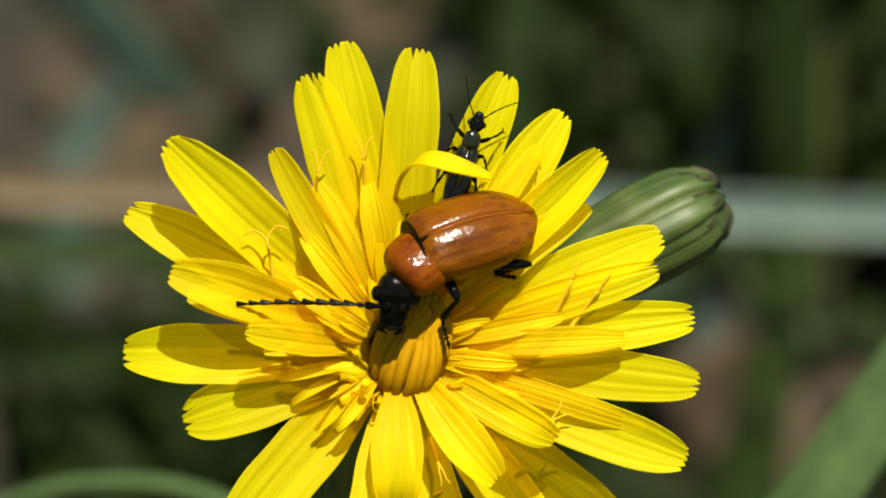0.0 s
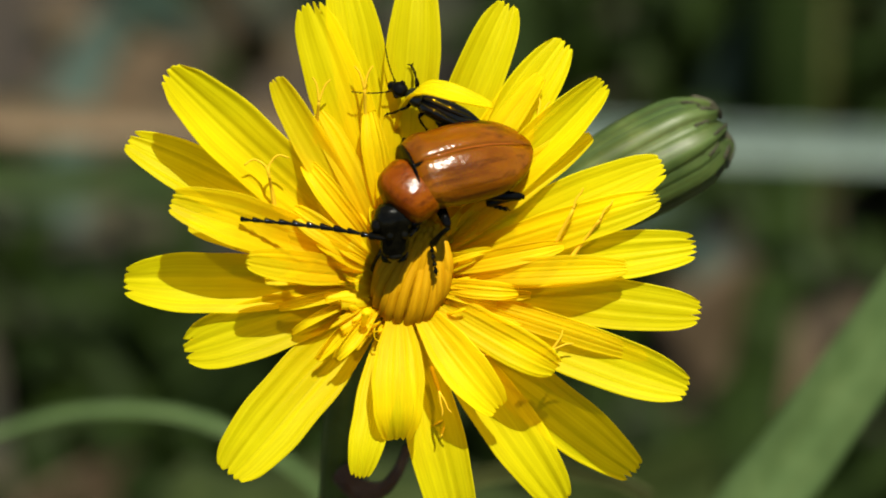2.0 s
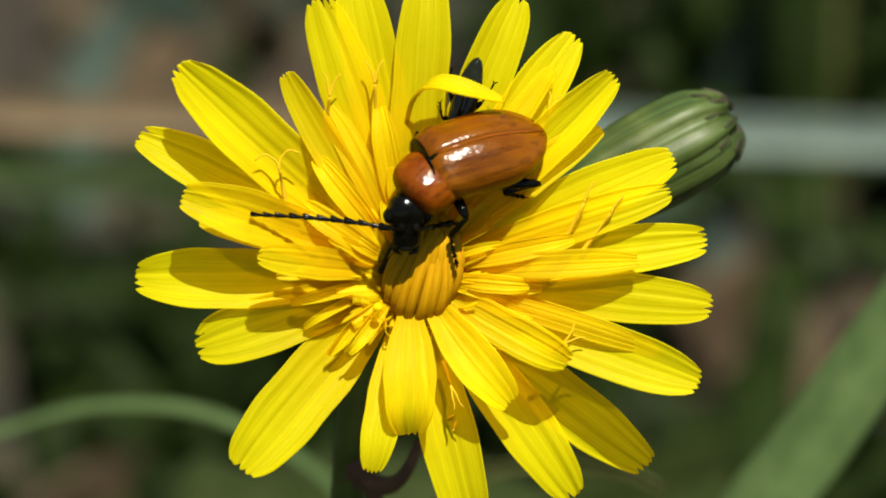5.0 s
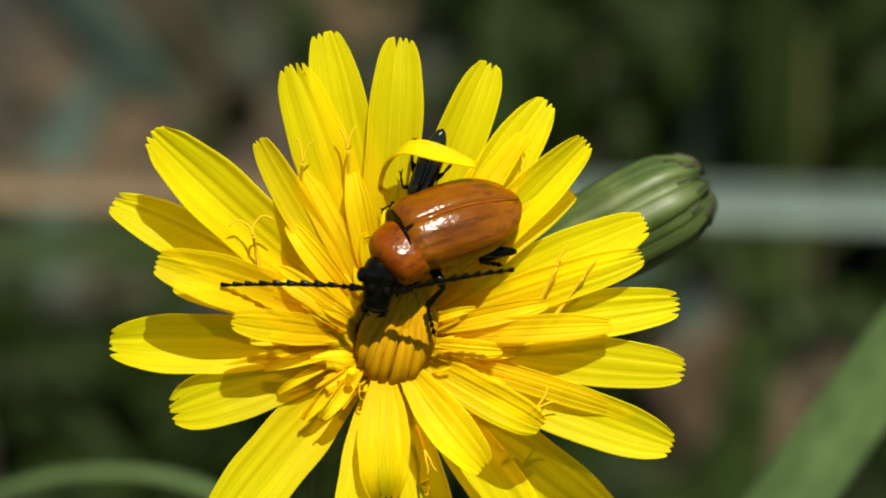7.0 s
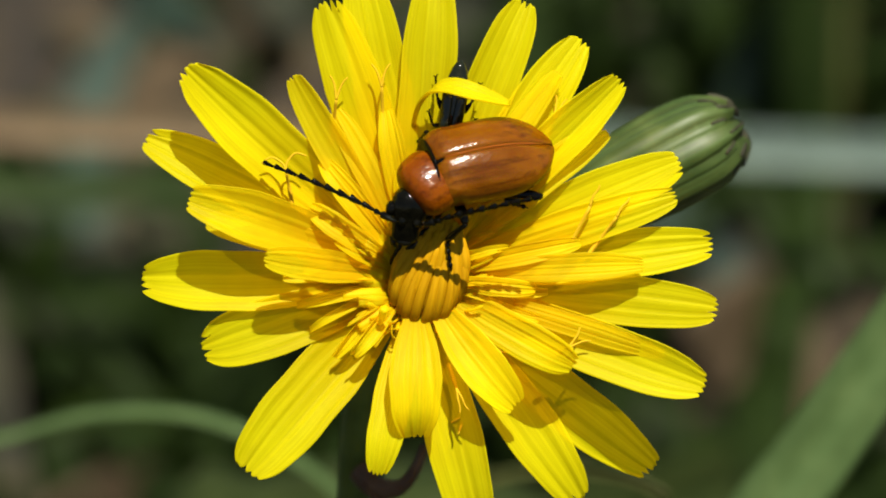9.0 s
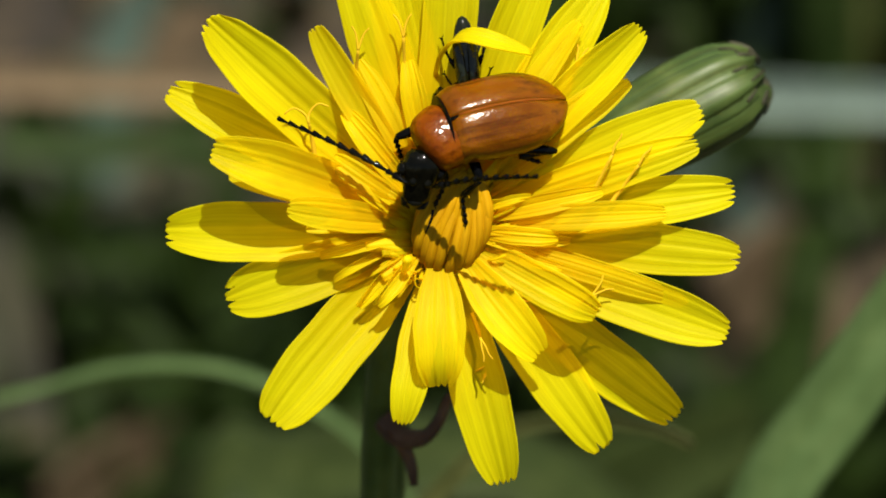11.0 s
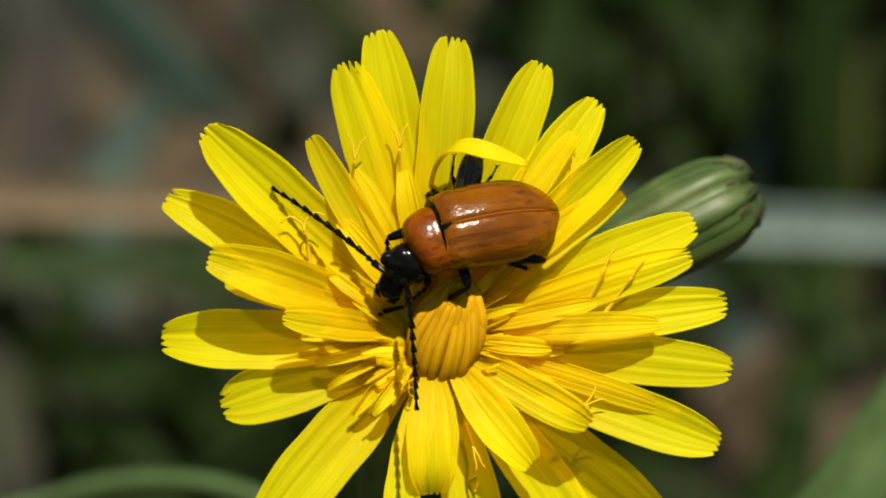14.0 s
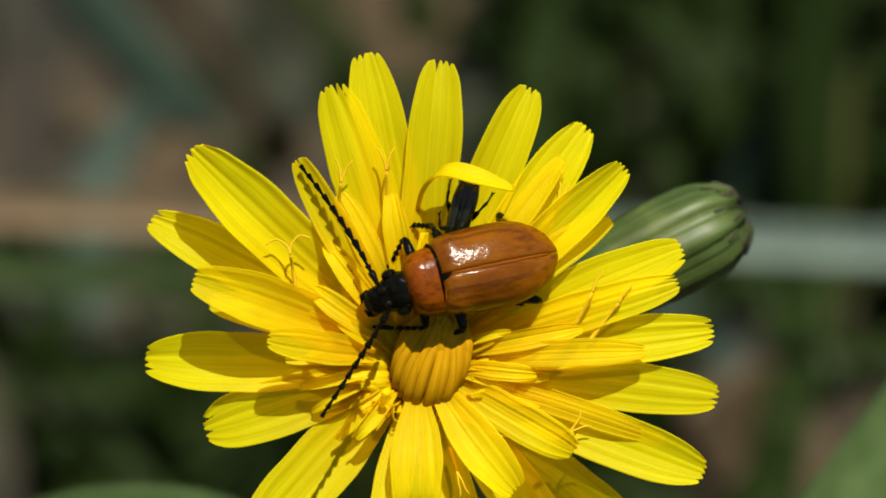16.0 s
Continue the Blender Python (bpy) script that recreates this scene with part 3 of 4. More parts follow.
# ---- the second, closed head ----
def closed_head():
    m = Matrix.Translation(spot(7.2, 2.9, -13)) @ FLOWER.to_3x3().to_4x4() @ pose(0, 0, 0, 0, 0, 27) @ pose(0, 0, 0, 0, 4, 0)
    bud = thing("closed_flower_head", m, "closed green hawkbit head with dark bract tips", "flower bud")
    for layer, (n, shift, lo, hi, scale) in enumerate(((8, 0.15, 0.0, 1.0, 1.0), (8, 0.65, 0.05, 0.93, 0.93))):
        for i in range(n):
            a = 2 * math.pi * (i + shift) / n
            path, wide = [], []
            for k in range(15):
                s = lo + (hi - lo) * k / 14
                r = (1.2 + 1.85 * math.sin(math.pi * min(0.94, 0.1 + 0.62 * s))) * scale
                if s > 0.8:
                    r *= 1 - 10.0 * (s - 0.8) ** 2
                path.append(Vector((s * 13.1, r * math.cos(a), r * math.sin(a))) * MM)
                wide.append((1.2 + 1.75 * math.sin(math.pi * min(0.9, 0.12 + 0.75 * s))) * (1 - 0.55 * max(0, (s - 0.8) / 0.2) ** 2) * MM)
            side = Vector((0, -math.sin(a), math.cos(a))) * -1
            v, f, u = strap(path, wide, ridge=0.05 * MM, ridges=2, cup=-0.75, thick=0.14 * MM, nv=9, side0=side)
            b = part("bract", mesh_of("bract", v, f, BRACT_GREEN, u), bud)
            tv, tf, tu = tube(smooth_path([path[-2], path[-1] + Vector((-0.05, -0.2 * math.cos(a), -0.2 * math.sin(a))) * MM, path[-1] + Vector((0.05, -1.0 * math.cos(a), -1.0 * math.sin(a))) * MM], 4), [k * MM for k in (0.2, 0.24, 0.27, 0.28, 0.27, 0.23, 0.18, 0.12, 0.04)], 8, 0.35)
            part("bract_tip", mesh_of("bract_tip", tv, tf, BRACT_TIP, tu), b, label="dark withered bract tip")
    inv = m.inverted()
    path = smooth_path([Vector((0.001, 0, 0)), Vector((-0.004, -0.0008, 0)), inv @ spot(-2.0, -4, -15), inv @ Vector((-0.004, 0.02, 0.14)), inv @ Vector((0.0, 0.022, 0.06)), inv @ Vector((0.003, 0.02, -0.01))], 7)
    v, f, u = tube(path, [0.0011] * len(path), 10, 1, 6, 0.05)
    part("stem", mesh_of("stem", v, f, STEM_GREEN, u), bud)
    v, f, u = ellipsoid(6.5 * MM, 0, 0, 6.6 * MM, 2.7 * MM, 2.7 * MM)
    part("core", mesh_of("core", v, f, BRACT_GREEN, u), bud)
    return bud


closed_head()


# ---- ground and the plants behind ----
def soil_height(x, y):
    fade = min(1, max(0, 1.2 - math.hypot(x, y)))
    return (noise.noise(Vector((x * 9, y * 9, 0))) * 0.012 + noise.noise(Vector((x * 40, y * 40, 3))) * 0.004) * fade


def ground_sheet():
    g, near, n = [], 0.9, 60
    def axis(lim):
        inner = [near * (2 * i / n - 1) for i in range(n + 1)]
        outer = [near * 1.6 ** k for k in range(1, 12)] + [lim]
        return [-o for o in reversed(outer)] + inner + outer
    xs, ys = axis(400), axis(400)
    verts, faces, w = [], [], len(xs)
    for y in ys:
        for x in xs:
            verts.append((x, y, soil_height(x, y)))
    for j in range(len(ys) - 1):
        for i in range(w - 1):
            faces.append((j * w + i, j * w + i + 1, (j + 1) * w + i + 1, (j + 1) * w + i))
    ob = new("ground", mesh_of("ground", verts, faces, SOIL))
    tagged(ob, "bare brown soil with mossy patches, dry litter and painted shade", "ground", kind="structure")


def blade(name, points, width, mat, label, category, steps=7, cup=0.25, group="", taper=0.5, side=None, rib=True):
    path = smooth_path(points, steps)
    n = len(path)
    widths = [width * (1 - (1 - taper) * (k / (n - 1)) ** 2) for k in range(n)]
    v, f, u = strap(path, widths, ridge=width * 0.02, ridges=5, cup=cup, thick=max(0.0002, width * 0.05), nv=11, side0=side)
    ob = new(name, mesh_of(name, v, f, mat, u))
    if rib:
        v, f, u = tube(path, [width * 0.035 * (1 - 0.6 * k / n) for k in range(n)], 6)
        part("midrib", mesh_of("midrib", v, f, mat, u), ob)
    return tagged(ob, label, category, group)


ground_sheet()
CAM_RIGHT = Vector((1, 0, 0))
FACING = FLOWER.to_3x3() @ Vector((0, 1, 0))


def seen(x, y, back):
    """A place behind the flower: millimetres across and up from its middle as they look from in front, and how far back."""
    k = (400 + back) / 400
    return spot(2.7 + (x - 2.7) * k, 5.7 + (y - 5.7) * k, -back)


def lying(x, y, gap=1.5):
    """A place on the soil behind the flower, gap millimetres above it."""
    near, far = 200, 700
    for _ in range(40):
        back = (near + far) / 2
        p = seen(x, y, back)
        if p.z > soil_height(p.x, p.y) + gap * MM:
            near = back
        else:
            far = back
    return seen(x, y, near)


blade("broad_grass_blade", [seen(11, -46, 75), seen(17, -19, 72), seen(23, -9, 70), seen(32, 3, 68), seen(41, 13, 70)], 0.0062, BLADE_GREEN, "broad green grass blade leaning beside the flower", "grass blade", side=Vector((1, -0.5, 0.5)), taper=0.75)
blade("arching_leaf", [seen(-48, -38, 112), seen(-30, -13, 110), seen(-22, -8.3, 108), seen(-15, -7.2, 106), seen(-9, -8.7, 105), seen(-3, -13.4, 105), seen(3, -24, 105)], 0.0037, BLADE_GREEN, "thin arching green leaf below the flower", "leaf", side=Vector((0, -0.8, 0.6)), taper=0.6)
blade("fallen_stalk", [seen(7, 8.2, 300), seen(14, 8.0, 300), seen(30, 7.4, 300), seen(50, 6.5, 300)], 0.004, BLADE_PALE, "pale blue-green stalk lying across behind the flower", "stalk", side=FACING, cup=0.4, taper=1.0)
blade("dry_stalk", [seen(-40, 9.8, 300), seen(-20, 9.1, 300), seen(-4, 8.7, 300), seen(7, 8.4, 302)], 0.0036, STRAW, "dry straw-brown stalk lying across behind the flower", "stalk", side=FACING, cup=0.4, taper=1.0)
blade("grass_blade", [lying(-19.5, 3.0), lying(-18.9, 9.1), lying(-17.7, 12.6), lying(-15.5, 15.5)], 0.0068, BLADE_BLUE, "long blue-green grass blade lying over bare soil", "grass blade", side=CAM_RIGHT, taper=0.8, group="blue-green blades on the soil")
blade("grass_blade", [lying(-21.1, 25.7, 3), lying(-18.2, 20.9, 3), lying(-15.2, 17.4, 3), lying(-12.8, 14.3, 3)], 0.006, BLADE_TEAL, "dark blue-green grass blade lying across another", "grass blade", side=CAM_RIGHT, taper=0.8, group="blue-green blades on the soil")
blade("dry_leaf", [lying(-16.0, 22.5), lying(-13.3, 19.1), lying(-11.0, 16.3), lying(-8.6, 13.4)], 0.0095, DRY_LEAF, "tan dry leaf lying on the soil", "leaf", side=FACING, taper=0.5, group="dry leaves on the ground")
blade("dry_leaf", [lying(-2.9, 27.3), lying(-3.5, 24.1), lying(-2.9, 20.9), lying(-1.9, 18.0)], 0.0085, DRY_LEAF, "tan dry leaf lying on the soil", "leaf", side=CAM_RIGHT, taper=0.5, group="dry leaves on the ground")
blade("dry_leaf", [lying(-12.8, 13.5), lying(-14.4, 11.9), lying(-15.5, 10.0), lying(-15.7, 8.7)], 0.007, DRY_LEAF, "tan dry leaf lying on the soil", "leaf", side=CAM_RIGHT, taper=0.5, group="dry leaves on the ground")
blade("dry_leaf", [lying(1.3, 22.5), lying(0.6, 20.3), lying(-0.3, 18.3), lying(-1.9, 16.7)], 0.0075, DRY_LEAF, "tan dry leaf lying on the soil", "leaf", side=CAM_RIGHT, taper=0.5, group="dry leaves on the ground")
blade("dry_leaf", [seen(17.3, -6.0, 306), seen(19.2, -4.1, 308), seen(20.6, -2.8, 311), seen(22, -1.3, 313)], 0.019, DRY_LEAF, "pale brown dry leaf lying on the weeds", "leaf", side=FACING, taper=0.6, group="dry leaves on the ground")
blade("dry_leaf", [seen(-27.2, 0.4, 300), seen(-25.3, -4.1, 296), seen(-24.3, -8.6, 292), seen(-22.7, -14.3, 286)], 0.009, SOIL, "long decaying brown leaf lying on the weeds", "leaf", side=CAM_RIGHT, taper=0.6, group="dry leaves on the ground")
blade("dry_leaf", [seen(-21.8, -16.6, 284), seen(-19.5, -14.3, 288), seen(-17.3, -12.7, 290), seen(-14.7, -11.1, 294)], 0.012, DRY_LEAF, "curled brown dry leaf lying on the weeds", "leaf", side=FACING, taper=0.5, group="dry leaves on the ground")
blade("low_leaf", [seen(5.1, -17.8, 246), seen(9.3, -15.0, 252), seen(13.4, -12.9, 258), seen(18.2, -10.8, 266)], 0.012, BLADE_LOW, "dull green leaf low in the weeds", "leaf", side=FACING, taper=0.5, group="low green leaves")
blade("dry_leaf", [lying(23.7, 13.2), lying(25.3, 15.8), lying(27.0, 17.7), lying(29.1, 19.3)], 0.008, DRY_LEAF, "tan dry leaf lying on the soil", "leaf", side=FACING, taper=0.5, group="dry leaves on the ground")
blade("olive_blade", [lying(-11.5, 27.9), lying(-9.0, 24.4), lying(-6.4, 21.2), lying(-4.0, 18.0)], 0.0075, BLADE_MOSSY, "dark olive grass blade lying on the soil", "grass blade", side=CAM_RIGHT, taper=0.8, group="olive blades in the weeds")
blade("olive_blade", [seen(6.4, 11.3, 350), seen(6.1, 15.8, 358), seen(7.2, 20.3, 366), seen(9.3, 25.4, 380)], 0.006, BLADE_SHADED, "dark olive grass blade bending over the soil", "grass blade", side=CAM_RIGHT, taper=0.8, group="olive blades in the weeds")
blade("dark_blade", [seen(-25.0, 6.2, 335), seen(-20.5, 5.5, 336), seen(-16.6, 5.8, 338), seen(-11.8, 4.9, 340)], 0.0042, BLADE_MID, "dark green strip lying under the dry stalk", "grass blade", side=FACING, taper=0.8, group="dark blades in the weeds")
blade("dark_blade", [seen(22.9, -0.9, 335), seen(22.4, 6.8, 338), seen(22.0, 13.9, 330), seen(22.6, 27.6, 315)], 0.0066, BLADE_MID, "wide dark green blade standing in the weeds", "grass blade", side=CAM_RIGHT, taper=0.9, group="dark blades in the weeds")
blade("dark_blade", [seen(19.5, -11.1, 285), seen(20.5, -4.1, 300), seen(21.4, 1.7, 312), seen(21.7, 6.2, 322)], 0.006, BLADE_SHADED, "dark green blade standing in the weeds", "grass blade", side=CAM_RIGHT, taper=0.7, group="dark blades in the weeds")
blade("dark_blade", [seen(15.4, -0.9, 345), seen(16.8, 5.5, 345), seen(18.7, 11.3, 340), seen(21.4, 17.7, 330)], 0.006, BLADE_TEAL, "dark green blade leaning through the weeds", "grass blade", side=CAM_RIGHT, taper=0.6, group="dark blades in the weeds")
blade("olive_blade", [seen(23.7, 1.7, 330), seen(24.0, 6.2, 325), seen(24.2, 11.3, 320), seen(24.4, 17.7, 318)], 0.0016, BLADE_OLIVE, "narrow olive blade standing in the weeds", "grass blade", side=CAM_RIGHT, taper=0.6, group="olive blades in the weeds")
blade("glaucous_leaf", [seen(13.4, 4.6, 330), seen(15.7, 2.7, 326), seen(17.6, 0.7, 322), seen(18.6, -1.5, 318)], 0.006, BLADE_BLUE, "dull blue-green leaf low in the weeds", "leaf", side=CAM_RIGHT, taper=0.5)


def undergrowth():
    """Low weeds over the ground, their green darkened for the shade between them, with bare brown gaps."""
    rng = random.Random(11)
    pieces = []
    while len(pieces) < 1700:
        x, y = rng.uniform(-0.075, 0.095), rng.uniform(0.21, 0.45)
        bare = (x < 0.006 and 0.283 < y < 0.42 and rng.random() < 0.93) or (abs(x - 0.034) < 0.014 and 0.235 < y < 0.285)
        if bare:
            continue
        tall = rng.uniform(0.012, 0.034) * (0.6 if x < 0.006 and y > 0.25 else 1.0)
        lean, turn = rng.uniform(0.05, 0.7), rng.uniform(0, 2 * math.pi)
        way = Vector((math.cos(turn), math.sin(turn), 0))
        foot = Vector((x, y, -0.006))
        path = smooth_path([foot, foot + way * tall * lean * 0.3 + Vector((0, 0, tall * 0.7)), foot + way * tall * lean + Vector((0, 0, tall * rng.uniform(0.5, 1)))], 3)
        w = rng.uniform(0.0025, 0.006)
        n = len(path)
        pieces.append(strap(path, [w * (0.3 + 0.7 * math.sin(math.pi * min(0.95, 0.1 + k / (n - 1)))) for k in range(n)], cup=0.25, thick=0.0003, nv=4, side0=Vector((-way.y, way.x, 0))))
    v, f, u = joined(pieces)
    ob = new("undergrowth", mesh_of("undergrowth", v, f, BLADE_SHADED, u))
    tagged(ob, "low green weeds covering the ground, coloured dark for shade", "weeds", kind="stuff")


undergrowth()

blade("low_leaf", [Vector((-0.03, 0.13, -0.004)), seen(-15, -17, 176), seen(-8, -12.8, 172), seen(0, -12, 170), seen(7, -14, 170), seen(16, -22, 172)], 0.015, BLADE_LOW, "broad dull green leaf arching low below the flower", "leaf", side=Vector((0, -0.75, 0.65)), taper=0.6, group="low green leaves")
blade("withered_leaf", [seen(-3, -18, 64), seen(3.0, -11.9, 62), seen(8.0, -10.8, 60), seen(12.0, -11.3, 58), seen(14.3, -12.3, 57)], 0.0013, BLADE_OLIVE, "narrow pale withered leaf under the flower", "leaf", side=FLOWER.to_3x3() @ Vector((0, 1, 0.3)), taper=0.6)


# ---- the beetles ----
def wing_case(length, half, height, sign, flare=0.14, round_end=2.2, wrap=100, n=26, m=12):
    """One wing case: from the seam over the back and down its side."""
    rings = []
    for i in range(n + 1):
        s = i / n
        w = half * (0.86 + flare * math.sin(math.pi * min(1, s * 0.85 + 0.1)))
        if s < 0.1:
            w *= 0.78 + 0.22 * math.sqrt(1 - (1 - s / 0.1) ** 2)
        rear = max(0.0, (s - 0.55) / 0.45)
        w *= max(0.03, (1 - rear ** round_end)) ** 0.5
        h = height * (0.5 + 0.5 * math.sin(math.pi * min(1, s * 0.86 + 0.2))) * max(0.05, (1 - max(0, (s - 0.5) / 0.5) ** 2.4)) ** 0.5
        if s < 0.08:
            h *= 0.7 + 0.3 * (s / 0.08) ** 0.5
        ring = []
        for j in range(m + 1):
            a = radians(wrap) * j / m
            swell = 1 + 0.075 * math.exp(-((s - 0.13) / 0.075) ** 2 - ((math.degrees(a) - 52) / 17) ** 2) - 0.03 * math.exp(-((s - 0.24) / 0.08) ** 2 - ((math.degrees(a) - 40) / 20) ** 2)
            y = w * math.sin(a) ** 0.92 * swell if a > 0 else 0.0
            z = h * math.cos(a) * swell
            if j == 0:
                z -= 0.10 * MM
            y = y + 0.015 * MM
            ring.append((-length * s, sign * y, z))
        for j in range(m, -1, -1):
            x, y, z = ring[j]
            ring.append((x, y * 0.93, z - 0.12 * MM))
        rings.append(ring if sign > 0 else ring[::-1])
    return loft(rings)


def shield(length, half, height, n=14, m=20):
    rings = []
    for i in range(n + 1):
        s = i / n
        e = (1 - abs(2 * s - 1) ** 4.2) ** 0.5 if 0 < s < 1 else 0.0
        e = max(0.2, e)
        w = half * (0.97 + 0.06 * math.sin(math.pi * s) - 0.17 * s) * e
        h = height * e * (1.0 - 0.1 * s)
        ring = []
        for j in range(m):
            a = 2 * math.pi * j / m
            c, q = math.cos(a), math.sin(a)
            y = w * math.copysign(abs(c) ** 0.8, c)
            z = h * (math.copysign(abs(q) ** 0.9, q) * (1.0 if q > 0 else 0.55))
            ring.append((length * s - 0.1 * MM, y, z))
        rings.append(ring)
    return loft(rings)


def feeler(count, seg, thick, bend, saw=0.5, sweep=0.0):
    """An antenna along +x, of toothed joints, that bends down and sweeps to its left by so many degrees in all."""
    pieces, p, turn, yaw = [], Vector((0, 0, 0)), 0.0, -radians(sweep) / 2
    for i in range(count):
        ln = seg * (1.25 if i == 0 else 0.55 if i == 1 else 1.0) * (0.85 if i > count - 3 else 1)
        d = Vector((math.cos(turn) * math.cos(yaw), math.cos(turn) * math.sin(yaw), -math.sin(turn)))
        side = Vector((-math.sin(yaw), math.cos(yaw), 0))
        r = thick * (1.15 if i == 0 else 0.9 if i < 3 else 1.08 - 0.05 * (i - 3))
        rings = []
        for k, f in ((0.0, 0.42), (0.12, 0.55), (0.5, 0.85), (0.85, 1.15), (0.97, 1.05), (1.0, 0.5)):
            c = p + d * ln * k
            up = side.cross(d)
            lean = saw * r * k if i > 1 else 0
            rings.append([c + side * math.cos(a) * r * f + up * (math.sin(a) * r * f - lean) for a in (2 * math.pi * j / 8 for j in range(8))])
        pieces.append(loft(rings))
        p = p + d * ln * 0.98
        turn += radians(bend) / count
        yaw += radians(sweep) / count
    return joined(pieces)


FORE = (1.9, 2.0, 1.7)     # thigh, shin and foot of a fore leg


def leg(parent, mat, hip, knee, ankle, toe, r, jointed=False):
    hip, knee, ankle, toe = (Vector(v) * MM for v in (hip, knee, ankle, toe))
    v, f, u = tube([hip.lerp(knee, s) for s in (0, 0.15, 0.4, 0.7, 0.92, 1)], [r * k * MM for k in (0.6, 0.95, 1.25, 1.15, 0.85, 0.4)], 9)
    femur = part("leg", mesh_of("femur", v, f, mat, u), parent)
    bow = (knee + ankle) / 2 + Vector((0, 0, 0.12 * MM))
    path = smooth_path([knee, bow, ankle], 3)
    v, f, u = tube(path, [r * k * MM for k in (0.5, 0.55, 0.6, 0.65, 0.75, 0.85, 0.6)], 8)
    if jointed:
        v = [q - knee for q in v]
    part("shin", mesh_of("shin", v, f, mat, u), femur)
    pieces = []
    for k in range(4):
        a, b = ankle.lerp(toe, k / 4 + 0.02), ankle.lerp(toe, (k + 1) / 4)
        pieces.append(tube([a, a.lerp(b, 0.5), a.lerp(b, 0.85), b], [r * q * MM for q in (0.3, 0.62, 0.78, 0.35)], 8, 0.7))
    d = (toe - ankle).normalized()
    s = d.orthogonal().normalized()
    for q in (-1, 1):
        pieces.append(tube([toe, toe + d * 0.12 * MM + s * 0.1 * q * MM, toe + d * 0.16 * MM + s * 0.22 * q * MM], [0.05 * MM, 0.04 * MM, 0.015 * MM], 5))
    v, f, u = joined(pieces)
    if jointed:
        v = [q - ankle for q in v]
    part("foot", mesh_of("foot", v, f, mat, u), femur)
    return femur


def leaf_beetle():
    b = thing("leaf_beetle", FLOWER, "glossy orange leaf beetle with a black head on the flower", "beetle")
    for sign in (1, -1):
        v, f, u = wing_case(7.35 * MM, 2.4 * MM, 1.88 * MM, sign, n=44, m=22)
        case = part("wing_case", mesh_of("wing_case", v, f, ELYTRA, u), b, pose(0.92 * MM, 0, 0.15 * MM, 0, 2, 0))
        rim = [(-7.35 * MM * s, sign * 0.02 * MM, 1.0 * MM * 1.79 * (0.5 + 0.5 * math.sin(math.pi * min(1, s * 0.86 + 0.2))) * max(0.05, (1 - max(0, (s - 0.5) / 0.5) ** 2.4)) ** 0.5) for s in (0.08, 0.2, 0.35, 0.5, 0.65, 0.8, 0.9)]
        v, f, u = tube(rim, [0.05 * MM] * 7, 6)
        part("seam", mesh_of("seam", v, f, EDGE, u), case, label="dark inner edge of the wing case")
    v, f, u = ellipsoid(-2.4 * MM, 0, -0.25 * MM, 3.6 * MM, 1.95 * MM, 1.1 * MM)
    part("abdomen", mesh_of("abdomen", v, f, BELLY, u), b, label="dark underside")
    v, f, u = tube([Vector(p) * MM for p in ((0.95, 0, 1.15), (0.75, 0, 1.35), (0.55, 0, 1.5), (0.38, 0, 1.58), (0.22, 0, 1.62))], [0.25 * MM, 0.34 * MM, 0.3 * MM, 0.18 * MM, 0.04 * MM], 8, 0.35)
    part("scutellum", mesh_of("scutellum", v, f, BLACK, u), b, label="small black triangle between the wing cases")
    v, f, u = ellipsoid(0.95 * MM, 0, 0.1 * MM, 0.2 * MM, 2.02 * MM, 1.62 * MM)
    part("thorax", mesh_of("thorax", v, f, BLACK, u), b, label="black thorax ring behind the neck shield")
    v, f, u = shield(2.65 * MM, 2.0 * MM, 1.52 * MM, 26, 32)
    neck = part("pronotum", mesh_of("pronotum", v, f, SHIELD, u), b, label="glossy red-orange neck shield")
    # occiput, brow, cheeks, muzzle
    rings = []
    for x, w, z, h in ((-0.2, 0.7, 0.0, 0.6), (0.1, 0.95, 0.0, 0.82), (0.5, 1.08, 0.02, 0.93), (0.95, 1.12, 0.0, 0.94), (1.3, 1.06, -0.06, 0.88), (1.6, 0.94, -0.14, 0.78), (1.9, 0.84, -0.24, 0.68), (2.2, 0.8, -0.34, 0.58), (2.5, 0.76, -0.44, 0.47), (2.72, 0.66, -0.52, 0.36), (2.85, 0.42, -0.57, 0.22)):
        ring = []
        for j in range(24):
            c, q = math.cos(2 * math.pi * j / 24), math.sin(2 * math.pi * j / 24)
            flat = 0.82 if q > 0 and x > 1.1 else 1.0
            groove = 0.07 * math.exp(-(c / 0.2) ** 2) if q > 0 and 0.6 < x < 2.0 else 0.0
            ring.append(Vector((x, w * math.copysign(abs(c) ** 0.8, c), z + h * (math.copysign(abs(q) ** 0.85, q) * flat - groove))) * MM)
        rings.append(ring)
    pieces = [loft(rings)]
    for sign in (1, -1):
        pieces.append(ellipsoid(1.62 * MM, sign * 0.42 * MM, 0.42 * MM, 0.26 * MM, 0.24 * MM, 0.2 * MM, 12, 8))
        pieces.append(tube([Vector((2.55, sign * 0.62, -0.62)) * MM, Vector((2.95, sign * 0.55, -0.75)) * MM, Vector((3.12, sign * 0.2, -0.85)) * MM], [0.24 * MM, 0.2 * MM, 0.07 * MM], 9, 0.7))
    pieces.append(ellipsoid(2.72 * MM, 0, -0.38 * MM, 0.26 * MM, 0.5 * MM, 0.16 * MM, 14, 8))
    v, f, u = joined(pieces)
    head = part("head", mesh_of("head", v, f, HEAD_BLACK, u), b, label="shiny black head")
